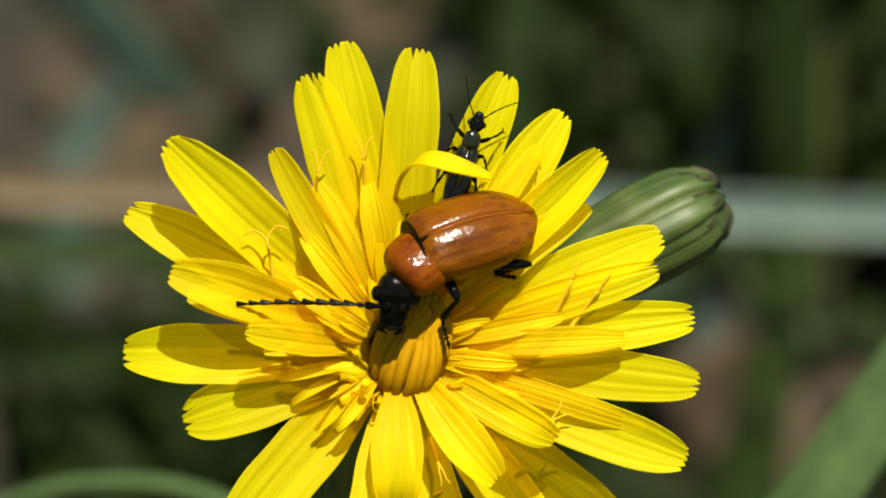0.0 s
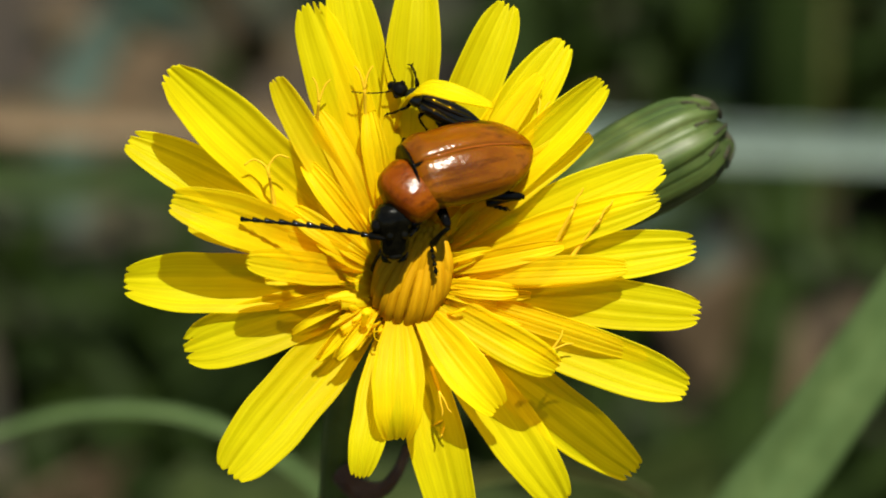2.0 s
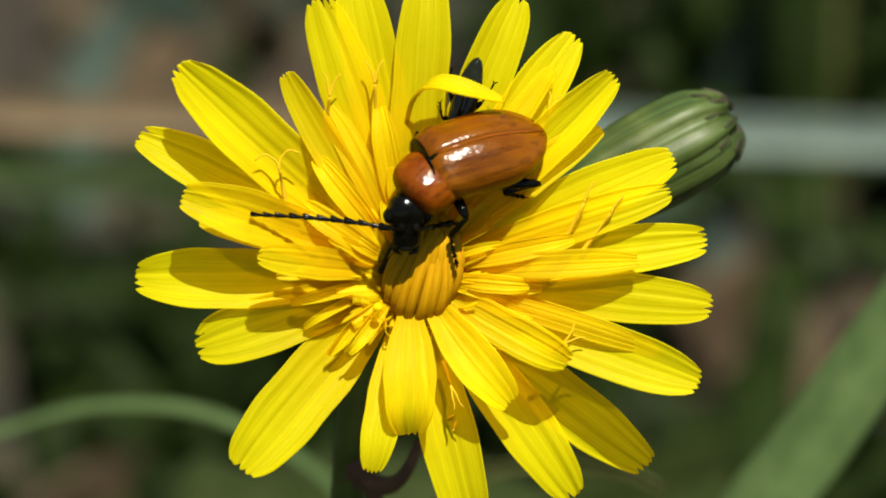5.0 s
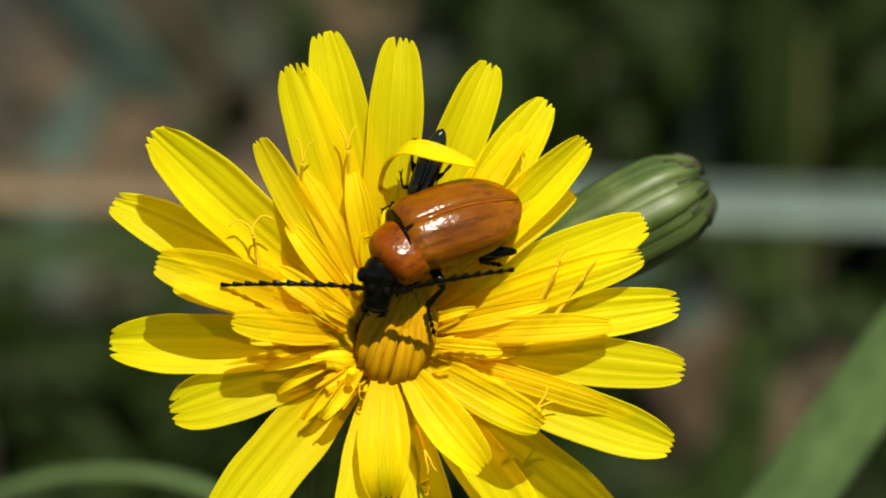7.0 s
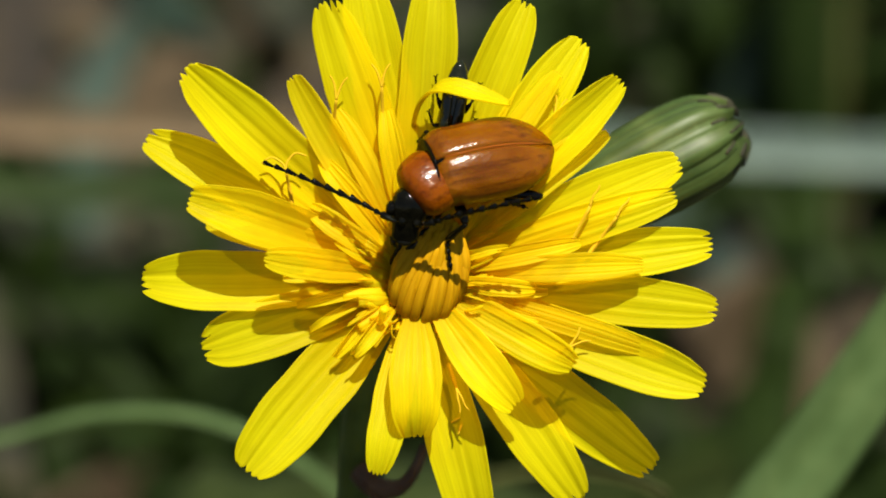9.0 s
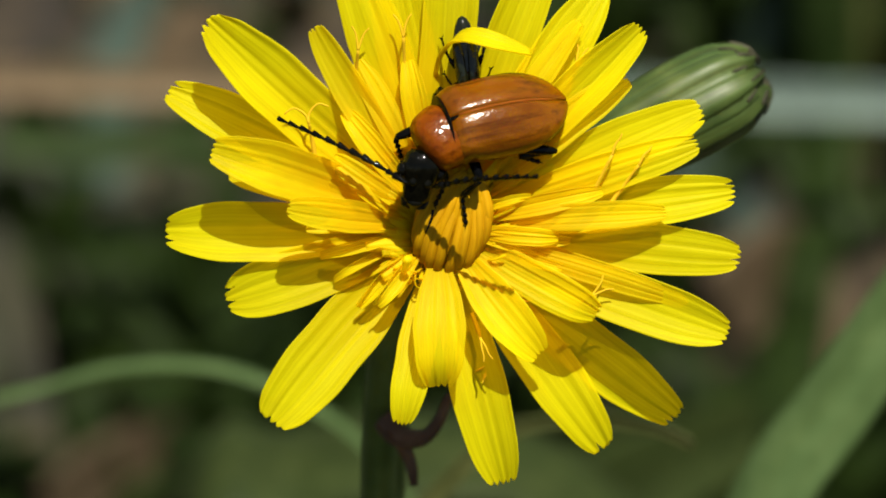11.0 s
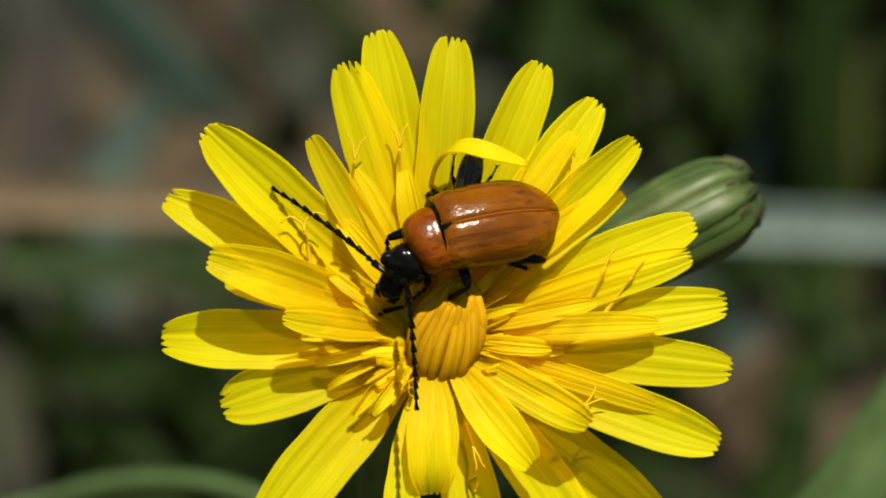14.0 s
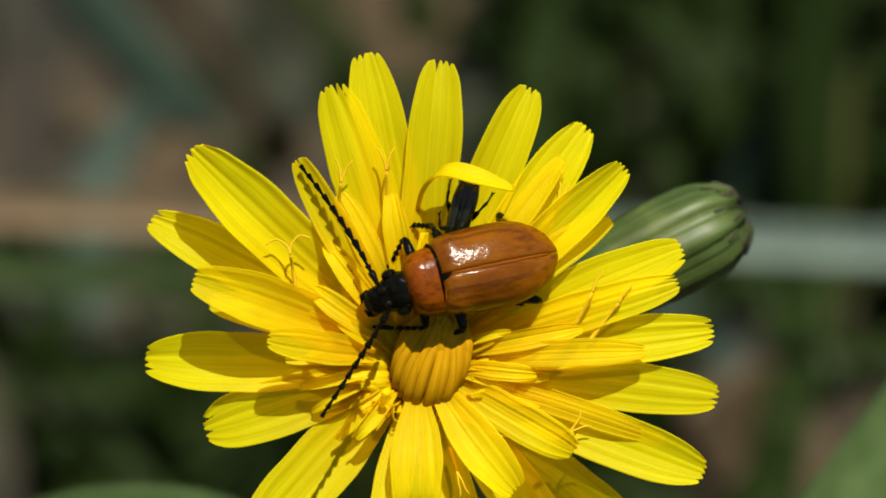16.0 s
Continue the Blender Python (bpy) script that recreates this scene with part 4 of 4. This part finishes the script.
    for sign in (1, -1):
        v, f, u = ellipsoid(1.0 * MM, sign * 1.08 * MM, 0.12 * MM, 0.44 * MM, 0.32 * MM, 0.46 * MM, 18, 12)
        part("eye", mesh_of("eye", v, f, BLACK, u), head)
        v, f, u = tube([Vector(p) * MM for p in ((2.4, sign * 0.45, -0.6), (2.8, sign * 0.6, -0.9), (2.95, sign * 0.5, -1.3))], [0.13 * MM, 0.14 * MM, 0.06 * MM], 7)
        part("palp", mesh_of("palp", v, f, BLACK, u), head)
    horns = []
    for sign, bend in ((1, 14), (-1, -10)):
        v, f, u = feeler(11, (0.74 if sign > 0 else 0.82) * MM, 0.18 * MM, bend, 0.85, 0 if sign > 0 else 16)
        horns.append(part("antenna", mesh_of("antenna", v, f, BLACK, u), b, label="black toothed antenna"))
    legs = {
        "mid_left": leg(b, BLACK, (-0.4, 1.2, -0.7), (-0.44, 3.2, -0.7), (0.3, 3.2, -2.4), (0.3, 4.5, -3.3), 0.26),
        "mid_right": leg(b, BLACK, (-0.4, -1.2, -0.7), (0.1, -2.7, -0.5), (-0.2, -3.0, -1.9), (0.4, -3.3, -3.0), 0.26),
        "hind_left": leg(b, BLACK, (-1.9, 1.3, -0.7), (-5.3, 2.45, -0.6), (-3.3, 2.0, -1.3), (-4.5, 2.35, -1.8), 0.28),
        "hind_right": leg(b, BLACK, (-1.9, -1.3, -0.7), (-4.4, -2.4, -0.9), (-4.4, -2.9, -2.3), (-5.4, -3.2, -2.9), 0.28),
    }
    fore = []
    for sign in (1, -1):
        limb = leg(b, BLACK, (0, 0, 0), (FORE[0], 0, 0), (FORE[0] + FORE[1], 0, 0), (sum(FORE), 0, 0), 0.24, True)
        fore.append((limb, *limb.children))
    return b, neck, head, horns, fore, legs


def small_beetle():
    b = thing("small_beetle", FLOWER, "slim dark olive beetle climbing behind the curled floret", "beetle")
    for sign in (1, -1):
        v, f, u = wing_case(3.6 * MM, 0.64 * MM, 0.58 * MM, sign, 0.1, 2.4, 95, 18, 8)
        part("wing_case", mesh_of("wing_case", v, f, OLIVE_CHITIN, u), b, pose(0.1 * MM, sign * 0.03 * MM, 0.0, 0, 0, -sign * 2))
    v, f, u = ellipsoid(-1.9 * MM, 0, -0.12 * MM, 2.2 * MM, 0.68 * MM, 0.5 * MM)
    part("abdomen", mesh_of("abdomen", v, f, OLIVE_CHITIN, u), b)
    v, f, u = shield(1.15 * MM, 0.55 * MM, 0.5 * MM, 12, 16)
    part("pronotum", mesh_of("pronotum", v, f, OLIVE_CHITIN, u), b)
    v, f, u = joined([ellipsoid(1.45 * MM, 0, -0.05 * MM, 0.5 * MM, 0.45 * MM, 0.38 * MM), ellipsoid(1.9 * MM, 0, -0.16 * MM, 0.3 * MM, 0.28 * MM, 0.22 * MM)])
    head = part("head", mesh_of("head", v, f, BLACK, u), b)
    for sign in (1, -1):
        v, f, u = ellipsoid(1.45 * MM, sign * 0.42 * MM, 0.05 * MM, 0.17 * MM, 0.13 * MM, 0.17 * MM, 10, 6)
        part("eye", mesh_of("eye", v, f, BLACK, u), head)
        v, f, u = feeler(10, 0.25 * MM, 0.05 * MM, 24 * sign, 0.3)
        part("antenna", mesh_of("antenna", v, f, BLACK, u), b, pose(1.75 * MM, sign * 0.22 * MM, 0.1 * MM, sign * -70, -12, sign * 38), label="thin black antenna")
        leg(b, BLACK, (0.5, sign * 0.4, -0.3), (0.9, sign * 1.0, 0.0), (1.2, sign * 1.3, -0.6), (1.5, sign * 1.5, -0.8), 0.11)
        leg(b, BLACK, (-0.3, sign * 0.5, -0.35), (-0.2, sign * 0.9, 0.0), (-0.5, sign * 1.15, -0.7), (-0.8, sign * 1.3, -0.9), 0.11)
        leg(b, BLACK, (-1.0, sign * 0.5, -0.35), (-1.8, sign * 0.95, 0.0), (-2.3, sign * 1.15, -0.7), (-2.8, sign * 1.25, -0.9), 0.13)
    return b


leaf, leaf_neck, leaf_head, leaf_horns, leaf_fore, _ = leaf_beetle()
little = small_beetle()


def stance(x, y, z, heading, climb, roll):
    """A pose on the flower: place in millimetres; the way it faces, turned from +x of the flower's face, its rise out of the face, its roll."""
    return FLOWER @ pose(x * MM, y * MM, z * MM, 0, 0, heading) @ pose(0, 0, 0, 0, -climb, 0) @ pose(0, 0, 0, roll, 0, 0)


def joint(x, y, z, turn, rise, roll=0):
    """A pose in the body's space: place in millimetres, turned to the left, raised, rolled."""
    return pose(x * MM, y * MM, z * MM, 0, 0, turn) @ pose(0, 0, 0, 0, -rise, 0) @ pose(0, 0, 0, roll, 0, 0)


def aimed(start, end):
    """A pose at start whose x points to end."""
    d = (Vector(end) - Vector(start)).normalized()
    y = Vector((0, 0, 1)).cross(d).normalized()
    z = d.cross(y)
    return Matrix.Translation(start) @ Matrix((d, y, z)).transposed().to_4x4()


def walk_leg(limb, hip, rows):
    """Bends a jointed leg towards the knee, ankle and toe of each row."""
    thigh, shin, foot = limb
    keys = ([], [], [])
    hip = Vector(hip) * MM
    for t, *p in rows:
        knee, ankle, toe = (Vector(p[i:i + 3]) * MM for i in (0, 3, 6))
        a = aimed(hip, knee)
        b = aimed(a @ Vector((FORE[0] * MM, 0, 0)), ankle)
        c = aimed(b @ Vector((FORE[1] * MM, 0, 0)), toe)
        keys[0].append((t, a))
        keys[1].append((t, a.inverted() @ b))
        keys[2].append((t, a.inverted() @ c))
    for ob, rows_of in zip((thigh, shin, foot), keys):
        walk(ob, rows_of)


def motions():
    # seconds, place, heading, climb, roll
    body = [
        (0, 1.84, 5.72, 5.5, 196.88, 19, 27), (0.5, 1.67, 6.08, 5.5, 195.93, 19, 27), (1, 1.68, 5.99, 5.5, 194.31, 19, 27),
        (1.5, 1.75, 5.85, 5.5, 196.05, 19, 27), (2, 1.44, 5.9, 5.5, 193.01, 19, 27), (2.5, 1.43, 5.98, 5.5, 193.24, 19, 27),
        (3, 1.38, 5.99, 5.5, 190.93, 19, 27), (3.5, 1.57, 6.24, 5.5, 197.2, 19, 27), (6, 1.7, 5.89, 5.5, 195.16, 19, 27),
        (6.5, 1.6, 5.99, 5.5, 196.71, 19, 26), (7, 1.85, 5.74, 5.5, 197.05, 19, 26), (7.5, 1.45, 6.24, 5.5, 189.94, 19, 25),
        (8, 1.63, 6.07, 5.5, 191.66, 19, 24), (10.5, 1.52, 6, 5.5, 189.4, 19, 22), (11, 1.17, 5.64, 5.5, 191.53, 19, 22),
        (11.5, 0.85, 5.45, 5.5, 190.85, 19, 20), (12, 1.06, 5.48, 5.5, 191.06, 19, 18), (12.5, 1.04, 5.42, 5.5, 192.82, 19, 17),
        (13, 1.13, 5.48, 5.5, 193.38, 19, 16), (13.5, 1.23, 5.57, 5.5, 191.61, 19, 16), (14, 0.98, 5.9, 5.5, 190.14, 19, 16),
        (14.5, 1.38, 5.13, 5.5, 196.52, 19, 13), (15, 1.42, 4.97, 5.5, 189.86, 19, 9), (15.5, 1.76, 5.07, 5.5, 189.41, 19, 5),
        (16, 1.68, 4.86, 5.5, 192.4, 19, 2),
    ]
    small = [
        (0, 4.02, 11.37, 4.1, 72.76, -4, 0), (0.5, 2.94, 10.78, 4.1, 84.19, -4, 0), (1, 2.29, 9.98, 4.1, 112.83, -4, 0),
        (1.5, 1.22, 10.49, 4.1, 144.99, -4, 0), (2, 1.35, 10.04, 4.1, 153.62, -4, 0), (2.5, 1.75, 10.66, 4.1, 151.08, -4, 0),
        (3, 2.25, 10.95, 4.1, 164.71, -4, 0), (3.5, 2.35, 9.75, 4.1, 196, -16, 0), (6, 2.82, 8.18, 4.1, 264.44, -8, 0),
        (6.5, 1.98, 8.14, 4.1, 251.48, -8, 0), (7, 1.93, 8.04, 4.1, 248.19, -8, 0), (7.5, 1.53, 8.08, 4.1, 246.31, -8, 0),
        (8, 1.68, 8.26, 4.1, 257.33, -8, 0), (10.5, 1.92, 8.01, 4.1, 262.98, -8, 0), (11, 1.78, 7.82, 4.1, 275.52, -8, 0),
        (11.5, 1.32, 6.85, 4.1, 255.06, -8, 8), (12, 1.6, 6.6, 4.1, 253.61, -8, 8), (12.5, 1.73, 6.6, 4.1, 255.2, -8, 8),
        (13, 1.68, 6.85, 4.1, 257.2, -8, 8), (13.5, 1.85, 6.95, 4.1, 256.1, -8, 8), (14, 1.6, 7.1, 4.1, 256.8, -8, 8),
        (14.5, 1.83, 7.3, 4.1, 253.4, -8, 8), (15, 1.45, 6.8, 4.1, 254.9, -8, 8), (15.5, 1.84, 6.85, 4.1, 250.3, -8, 8),
        (16, 1.96, 7.05, 4.1, 253.89, -8, 8),
    ]
    # seconds, place in the body's space, turn, rise
    neck = [
        (0, 0.18, 0.35, 0.1, 18.21, -10.22), (0.5, 0.18, 0.35, 0.1, 22.34, -10.32), (1, 0.18, 0.35, 0.1, 22.44, -10.35), (1.5, 0.18, 0.35, 0.1, 19.67, -10.28),
        (2, 0.18, 0.35, 0.1, 23.55, -10.21), (2.5, 0.18, 0.35, 0.1, 24.85, -10.33), (3, 0.18, 0.35, 0.1, 26.62, -10.09), (3.5, 0.18, 0.35, 0.1, 21.26, -10.38),
        (6, 0.18, 0.35, 0.1, 20.54, -10.34), (6.5, 0.18, 0.35, 0.1, 20.37, -10.36), (7, 0.18, 0.35, 0.1, 16.46, -9.82), (7.5, 0.18, 0.35, 0.1, 23.41, -9.85),
        (8, 0.18, 0.35, 0.1, 18.23, -9.29), (10.5, 0.18, 0.08, 0.1, 22.78, -9.11), (11, 0.18, 0.08, 0.1, 19.53, -9.57), (11.5, 0.18, 0.08, 0.1, 23.71, -8.68),
        (12, 0.18, 0.08, 0.1, 14.38, -8.88), (12.5, 0.18, 0.08, 0.1, 9.24, -8.82), (13, 0.18, 0.08, 0.1, 9.69, -8.88), (13.5, 0.18, 0.08, 0.1, 12.6, -9.03),
        (14, 0.18, 0.08, 0.1, 13.63, -8.89), (14.5, 0.18, 0.08, 0.1, 4.34, -8.2), (15, 0.18, 0.08, 0.1, 9.99, -7.85), (15.5, 0.18, 0.08, 0.1, 12.15, -7.47),
        (16, 0.18, 0.08, 0.1, 3.62, -7.53),
    ]
    head = [
        (0, 2.31, 0.87, -0.47, 63.73, -28.49), (0.5, 2.31, 1.15, -0.49, 78.19, -28.71), (1, 2.3, 1.16, -0.5, 78.53, -28.78),
        (1.5, 2.34, 0.99, -0.49, 68.86, -28.61), (2, 2.29, 1.23, -0.49, 82.44, -28.46), (2.5, 2.26, 1.31, -0.49, 86.96, -28.73),
        (3, 2.23, 1.43, -0.48, 93.18, -28.19), (3.5, 2.32, 1.08, -0.5, 74.42, -28.84), (6, 2.33, 1.04, -0.49, 71.88, -28.74),
        (6.5, 2.33, 1.03, -0.5, 71.29, -28.78), (7, 2.13, 0.65, -0.36, 57.6, -27.61), (7.5, 2.3, 1.22, -0.46, 81.94, -27.66),
        (8, 2.11, 0.71, -0.31, 63.8, -26.45), (10.5, 2.31, 1.17, -0.4, 79.72, -26.05), (11, 2.36, 0.98, -0.44, 68.35, -27.06),
        (11.5, 2.32, 1.25, -0.38, 82.99, -25.11), (12, 2.36, 0.67, -0.38, 50.32, -25.53), (12.5, 2.41, 0.43, -0.39, 32.33, -25.41),
        (13, 2.41, 0.45, -0.4, 33.91, -25.54), (13.5, 2.75, 0.35, -0.41, 40, -25.88), (14, 2.4, 0.65, -0.4, 47.7, -25.56),
        (14.5, 2.42, 0.2, -0.35, 15.17, -24.03), (15, 2.22, 0.39, -0.26, 34.95, -23.27), (15.5, 2.43, 0.57, -0.3, 42.52, -22.43),
        (16, 2.13, 0.12, -0.22, 12.68, -22.57),
    ]
    horn_right = [
        (0, 3.74, 2.14, -0.86, -30.95, -23.87), (0.5, 3.37, 2.74, -0.9, -29.6, -23.97), (1, 3.36, 2.75, -0.9, -31.78, -22.41),
        (1.5, 3.65, 2.38, -0.89, -33.64, -21.9), (2, 3.24, 2.9, -0.88, -33.17, -22.14), (2.5, 3.08, 3.05, -0.9, -30.54, -23.15),
        (3, 2.85, 3.25, -0.86, -30.68, -22.87), (3.5, 3.49, 2.6, -0.9, -34.72, -20.97), (6, 3.57, 2.5, -0.9, -34, -21.69),
        (6.5, 3.58, 2.48, -0.9, -35.48, -21.91), (7, 3.69, 1.77, -0.73, -31.28, -23.62), (7.5, 3.26, 2.89, -0.83, -31.07, -23.98),
        (8, 3.54, 2, -0.64, -36.86, -21.05), (10.5, 3.33, 2.8, -0.72, -47.04, -15.9), (11, 3.68, 2.38, -0.79, -47.43, -16.23),
        (11.5, 3.26, 2.95, -0.67, -63.88, -9.62), (12, 4.06, 1.59, -0.68, -45.8, -21.1), (12.5, 4.31, 0.78, -0.69, -55.49, -16.66),
        (13, 4.3, 0.85, -0.7, -55.17, -17.52), (13.5, 4.65, 1.0, -0.72, -42, -33), (14, 4.14, 1.49, -0.7, -55.56, -20.1),
        (14.5, 4.35, -0.03, -0.6, -58.5, -19.89), (15, 4.11, 0.83, -0.5, -37.77, -29.95), (15.5, 4.25, 1.27, -0.5, -46.46, -28.08),
        (16, 4.05, -0.18, -0.43, -73.47, -22.74),
    ]
    horn_left = [
        (0, 2.45, 2.78, -0.86, -143.98, -8.29), (0.5, 1.96, 3.04, -0.9, -138.88, -8.28), (1, 1.95, 3.04, -0.9, -138.76, -8.25),
        (1.5, 2.31, 2.9, -0.89, -142.14, -8.08), (2, 1.81, 3.09, -0.88, -137.42, -8.56), (2.5, 1.64, 3.12, -0.9, -135.88, -8.54),
        (3, 1.41, 3.17, -0.86, -133.8, -9.1), (3.5, 2.1, 2.99, -0.9, -140.19, -8.09), (6, 2.2, 2.95, -0.9, 161.48, -50.64),
        (6.5, 2.22, 2.94, -0.9, 147.84, 44.89), (7, 2.48, 2.54, -0.73, 151.76, 40.37), (7.5, 1.84, 3.09, -0.83, 132.6, 31.97),
        (8, 2.25, 2.63, -0.64, 178.51, 53.51), (10.5, 1.92, 3.06, -0.72, 134.23, 36.57), (11, 2.35, 2.91, -0.79, 142.4, 55),
        (11.5, 1.83, 3.12, -0.67, 84.04, 25), (12, 2.95, 2.51, -0.68, 71.95, 38), (12.5, 3.54, 1.99, -0.69, 56.5, 30),
        (13, 3.5, 2.05, -0.7, 61.65, 10.38), (13.5, 3.75, 1.95, -0.72, 66, 5), (14, 3.08, 2.46, -0.7, 77.79, 10.22),
        (14.5, 3.97, 1.36, -0.6, 74.64, 12.34), (15, 3.29, 2.01, -0.5, 78.6, 15.57), (15.5, 3.27, 2.33, -0.5, 62.3, 16.83),
        (16, 3.73, 1.22, -0.43, 42.61, 12.51),
    ]
    # seconds, knee, ankle, toe in the body's space
    fore_left = [
        (0, 2.14, 1.04, -2.19, 2.64, 2.21, -4.05, 3.55, 2.94, -5.6), (0.5, 2.05, 1.44, -2.36, 2.52, 2.63, -4.21, 3.42, 3.38, -5.77),
        (1, 1.98, 1.42, -2.32, 2.39, 2.64, -4.17, 3.25, 3.43, -5.73), (1.5, 2.06, 1.21, -2.25, 2.54, 2.4, -4.1, 3.43, 3.15, -5.66),
        (2, 1.68, 1.49, -2.24, 2.06, 2.72, -4.08, 2.88, 3.54, -5.65), (2.5, 1.7, 1.55, -2.28, 2.09, 2.79, -4.13, 2.92, 3.6, -5.69),
        (3, 1.56, 1.66, -2.28, 1.87, 2.93, -4.12, 2.65, 3.79, -5.69), (3.5, 2.05, 1.55, -2.41, 2.56, 2.72, -4.28, 3.49, 3.44, -5.83),
        (6, 1.52, 2.29, -2.58, 2.76, 2.14, -4.06, 3.94, 2.14, -5.34), (6.5, 1.02, 2.22, -2.3, 2.09, 2, -3.66, 3.13, 2.05, -4.9),
        (7, 0.3, 1.61, -1.73, 2.84, 1.76, -3.83, 3.17, 2.11, -4.95), (7.5, 0.4, 2.3, -2.04, 1.92, 2.37, -3.7, 2.06, 3.15, -4.93),
        (8, 0.21, 1.59, -1.6, 2.1, 1.82, -3.45, 2.3, 2.29, -4.55), (10.5, 1.18, 1.74, -1.94, 1.74, 2.81, -3.61, 2.27, 3.4, -4.84),
        (11, 0.88, 2.89, -2.29, 2.04, 3.43, -3.97, 2.67, 4.86, -5.58), (11.5, 0.87, 3.26, -2.29, 1.94, 3.47, -3.77, 2.71, 4.31, -5.15),
        (12, 1.19, 3.2, -2.25, 2.56, 3.36, -3.8, 2.96, 3.9, -4.89), (12.5, 1.56, 2.57, -2.12, 3.09, 2.67, -3.7, 3.83, 2.79, -4.77),
        (13, 1.77, 2.59, -2.15, 4.12, 2.09, -3.83, 4.99, 2.48, -5.03), (13.5, 1.94, 2.92, -2.3, 3.51, 2.58, -3.76, 4.56, 2.47, -4.87),
        (14, 1.61, 3.5, -2.35, 3.16, 3.07, -3.77, 4.31, 2.66, -4.84), (14.5, 1.88, 2.58, -2.02, 3.43, 2.06, -3.42, 4.59, 1.69, -4.51),
        (15, 1.64, 3.64, -1.9, 3.55, 2.81, -3.4, 4.15, 2.03, -4.23), (15.5, 1.83, 3.5, -1.68, 3.55, 2.52, -3.14, 4.39, 2.4, -4.17),
        (16, 1.56, 2.78, -1.38, 3.15, 2.14, -2.85, 4.09, 1.75, -3.9),
    ]
    fore_right = [
        (0, 3.09, 1.03, -2.31, 2.95, 1.81, -4.08, 4.02, 2.18, -5.63), (0.5, 3, 1.44, -2.49, 2.84, 2.23, -4.25, 3.89, 2.62, -5.81),
        (1, 2.93, 1.45, -2.46, 2.72, 2.25, -4.22, 3.74, 2.68, -5.78), (1.5, 3.01, 1.22, -2.38, 2.85, 2.01, -4.14, 3.91, 2.39, -5.7),
        (2, 2.63, 1.53, -2.39, 2.39, 2.34, -4.13, 3.39, 2.8, -5.71), (2.5, 2.65, 1.6, -2.43, 2.41, 2.41, -4.18, 3.42, 2.86, -5.75),
        (3, 2.51, 1.74, -2.45, 2.21, 2.56, -4.18, 3.18, 3.07, -5.76), (3.5, 3.01, 1.53, -2.54, 2.87, 2.32, -4.31, 3.95, 2.68, -5.86),
        (6, 2.95, 1.31, -2.4, 2.76, 2.11, -4.16, 3.8, 2.52, -5.72), (6.5, 2.94, 1.39, -2.39, 2.79, 2.2, -4.14, 3.86, 2.6, -5.69),
        (7, 3.11, 1.06, -2.3, 2.97, 1.88, -4.06, 4.05, 2.27, -5.6), (7.5, 2.56, 2.07, -2.52, 2.25, 2.96, -4.22, 3.19, 3.55, -5.78),
        (8, 2.78, 1.82, -2.44, 2.5, 2.73, -4.13, 3.48, 3.3, -5.68), (10.5, 2.57, 1.99, -2.33, 2.24, 2.97, -3.97, 3.17, 3.65, -5.5),
        (11, 2.89, -0.76, -1.34, 2.79, -0.19, -2.9, 3.47, 0.87, -4.49), (11.5, 2.98, -0.66, -1.41, 3.2, 0.43, -3.24, 4.77, -0.15, -4.51),
        (12, 3.02, -0.52, -1.48, 3.31, 0.15, -3.14, 4.27, 0.47, -4.48), (12.5, 3.02, -1.02, -1.33, 3.3, -0.27, -2.98, 3.97, 0.52, -4.35),
        (13, 3.36, -0.87, -1.51, 3.3, 0.12, -3.08, 4.3, 0.49, -4.43), (13.5, 4.21, 1.52, -2.49, 4.09, 1.74, -3.84, 5, 1.8, -5.06),
        (14, 2.62, -0.75, -1.27, 3.03, 0.73, -3.16, 3.21, 2.11, -4.51), (14.5, 1.98, -2.03, -0.78, 2.57, -1.22, -2.47, 4.18, -0.02, -4.19),
        (15, 2.22, -1.43, -1.08, 3.84, -0.82, -3.03, 5.2, -1.49, -4.25), (15.5, 2.98, -1.21, -1.45, 3.14, 0.17, -2.9, 4.52, 0.72, -4.28),
        (16, 1.62, -1.92, -1.02, 2.45, -1.28, -2.6, 2.94, -0.94, -3.63),
    ]

    walk(leaf, [(t, stance(*p)) for t, *p in body])
    walk(little, [(t, stance(*p)) for t, *p in small])
    for ob, rows in ((leaf_neck, neck), (leaf_head, head), (leaf_horns[0], horn_left), (leaf_horns[1], horn_right)):
        walk(ob, [(t, joint(*p)) for t, *p in rows])
    walk_leg(leaf_fore[0], (1.5, 0.8, -0.75), fore_left)
    walk_leg(leaf_fore[1], (1.5, -0.8, -0.75), fore_right)


motions()
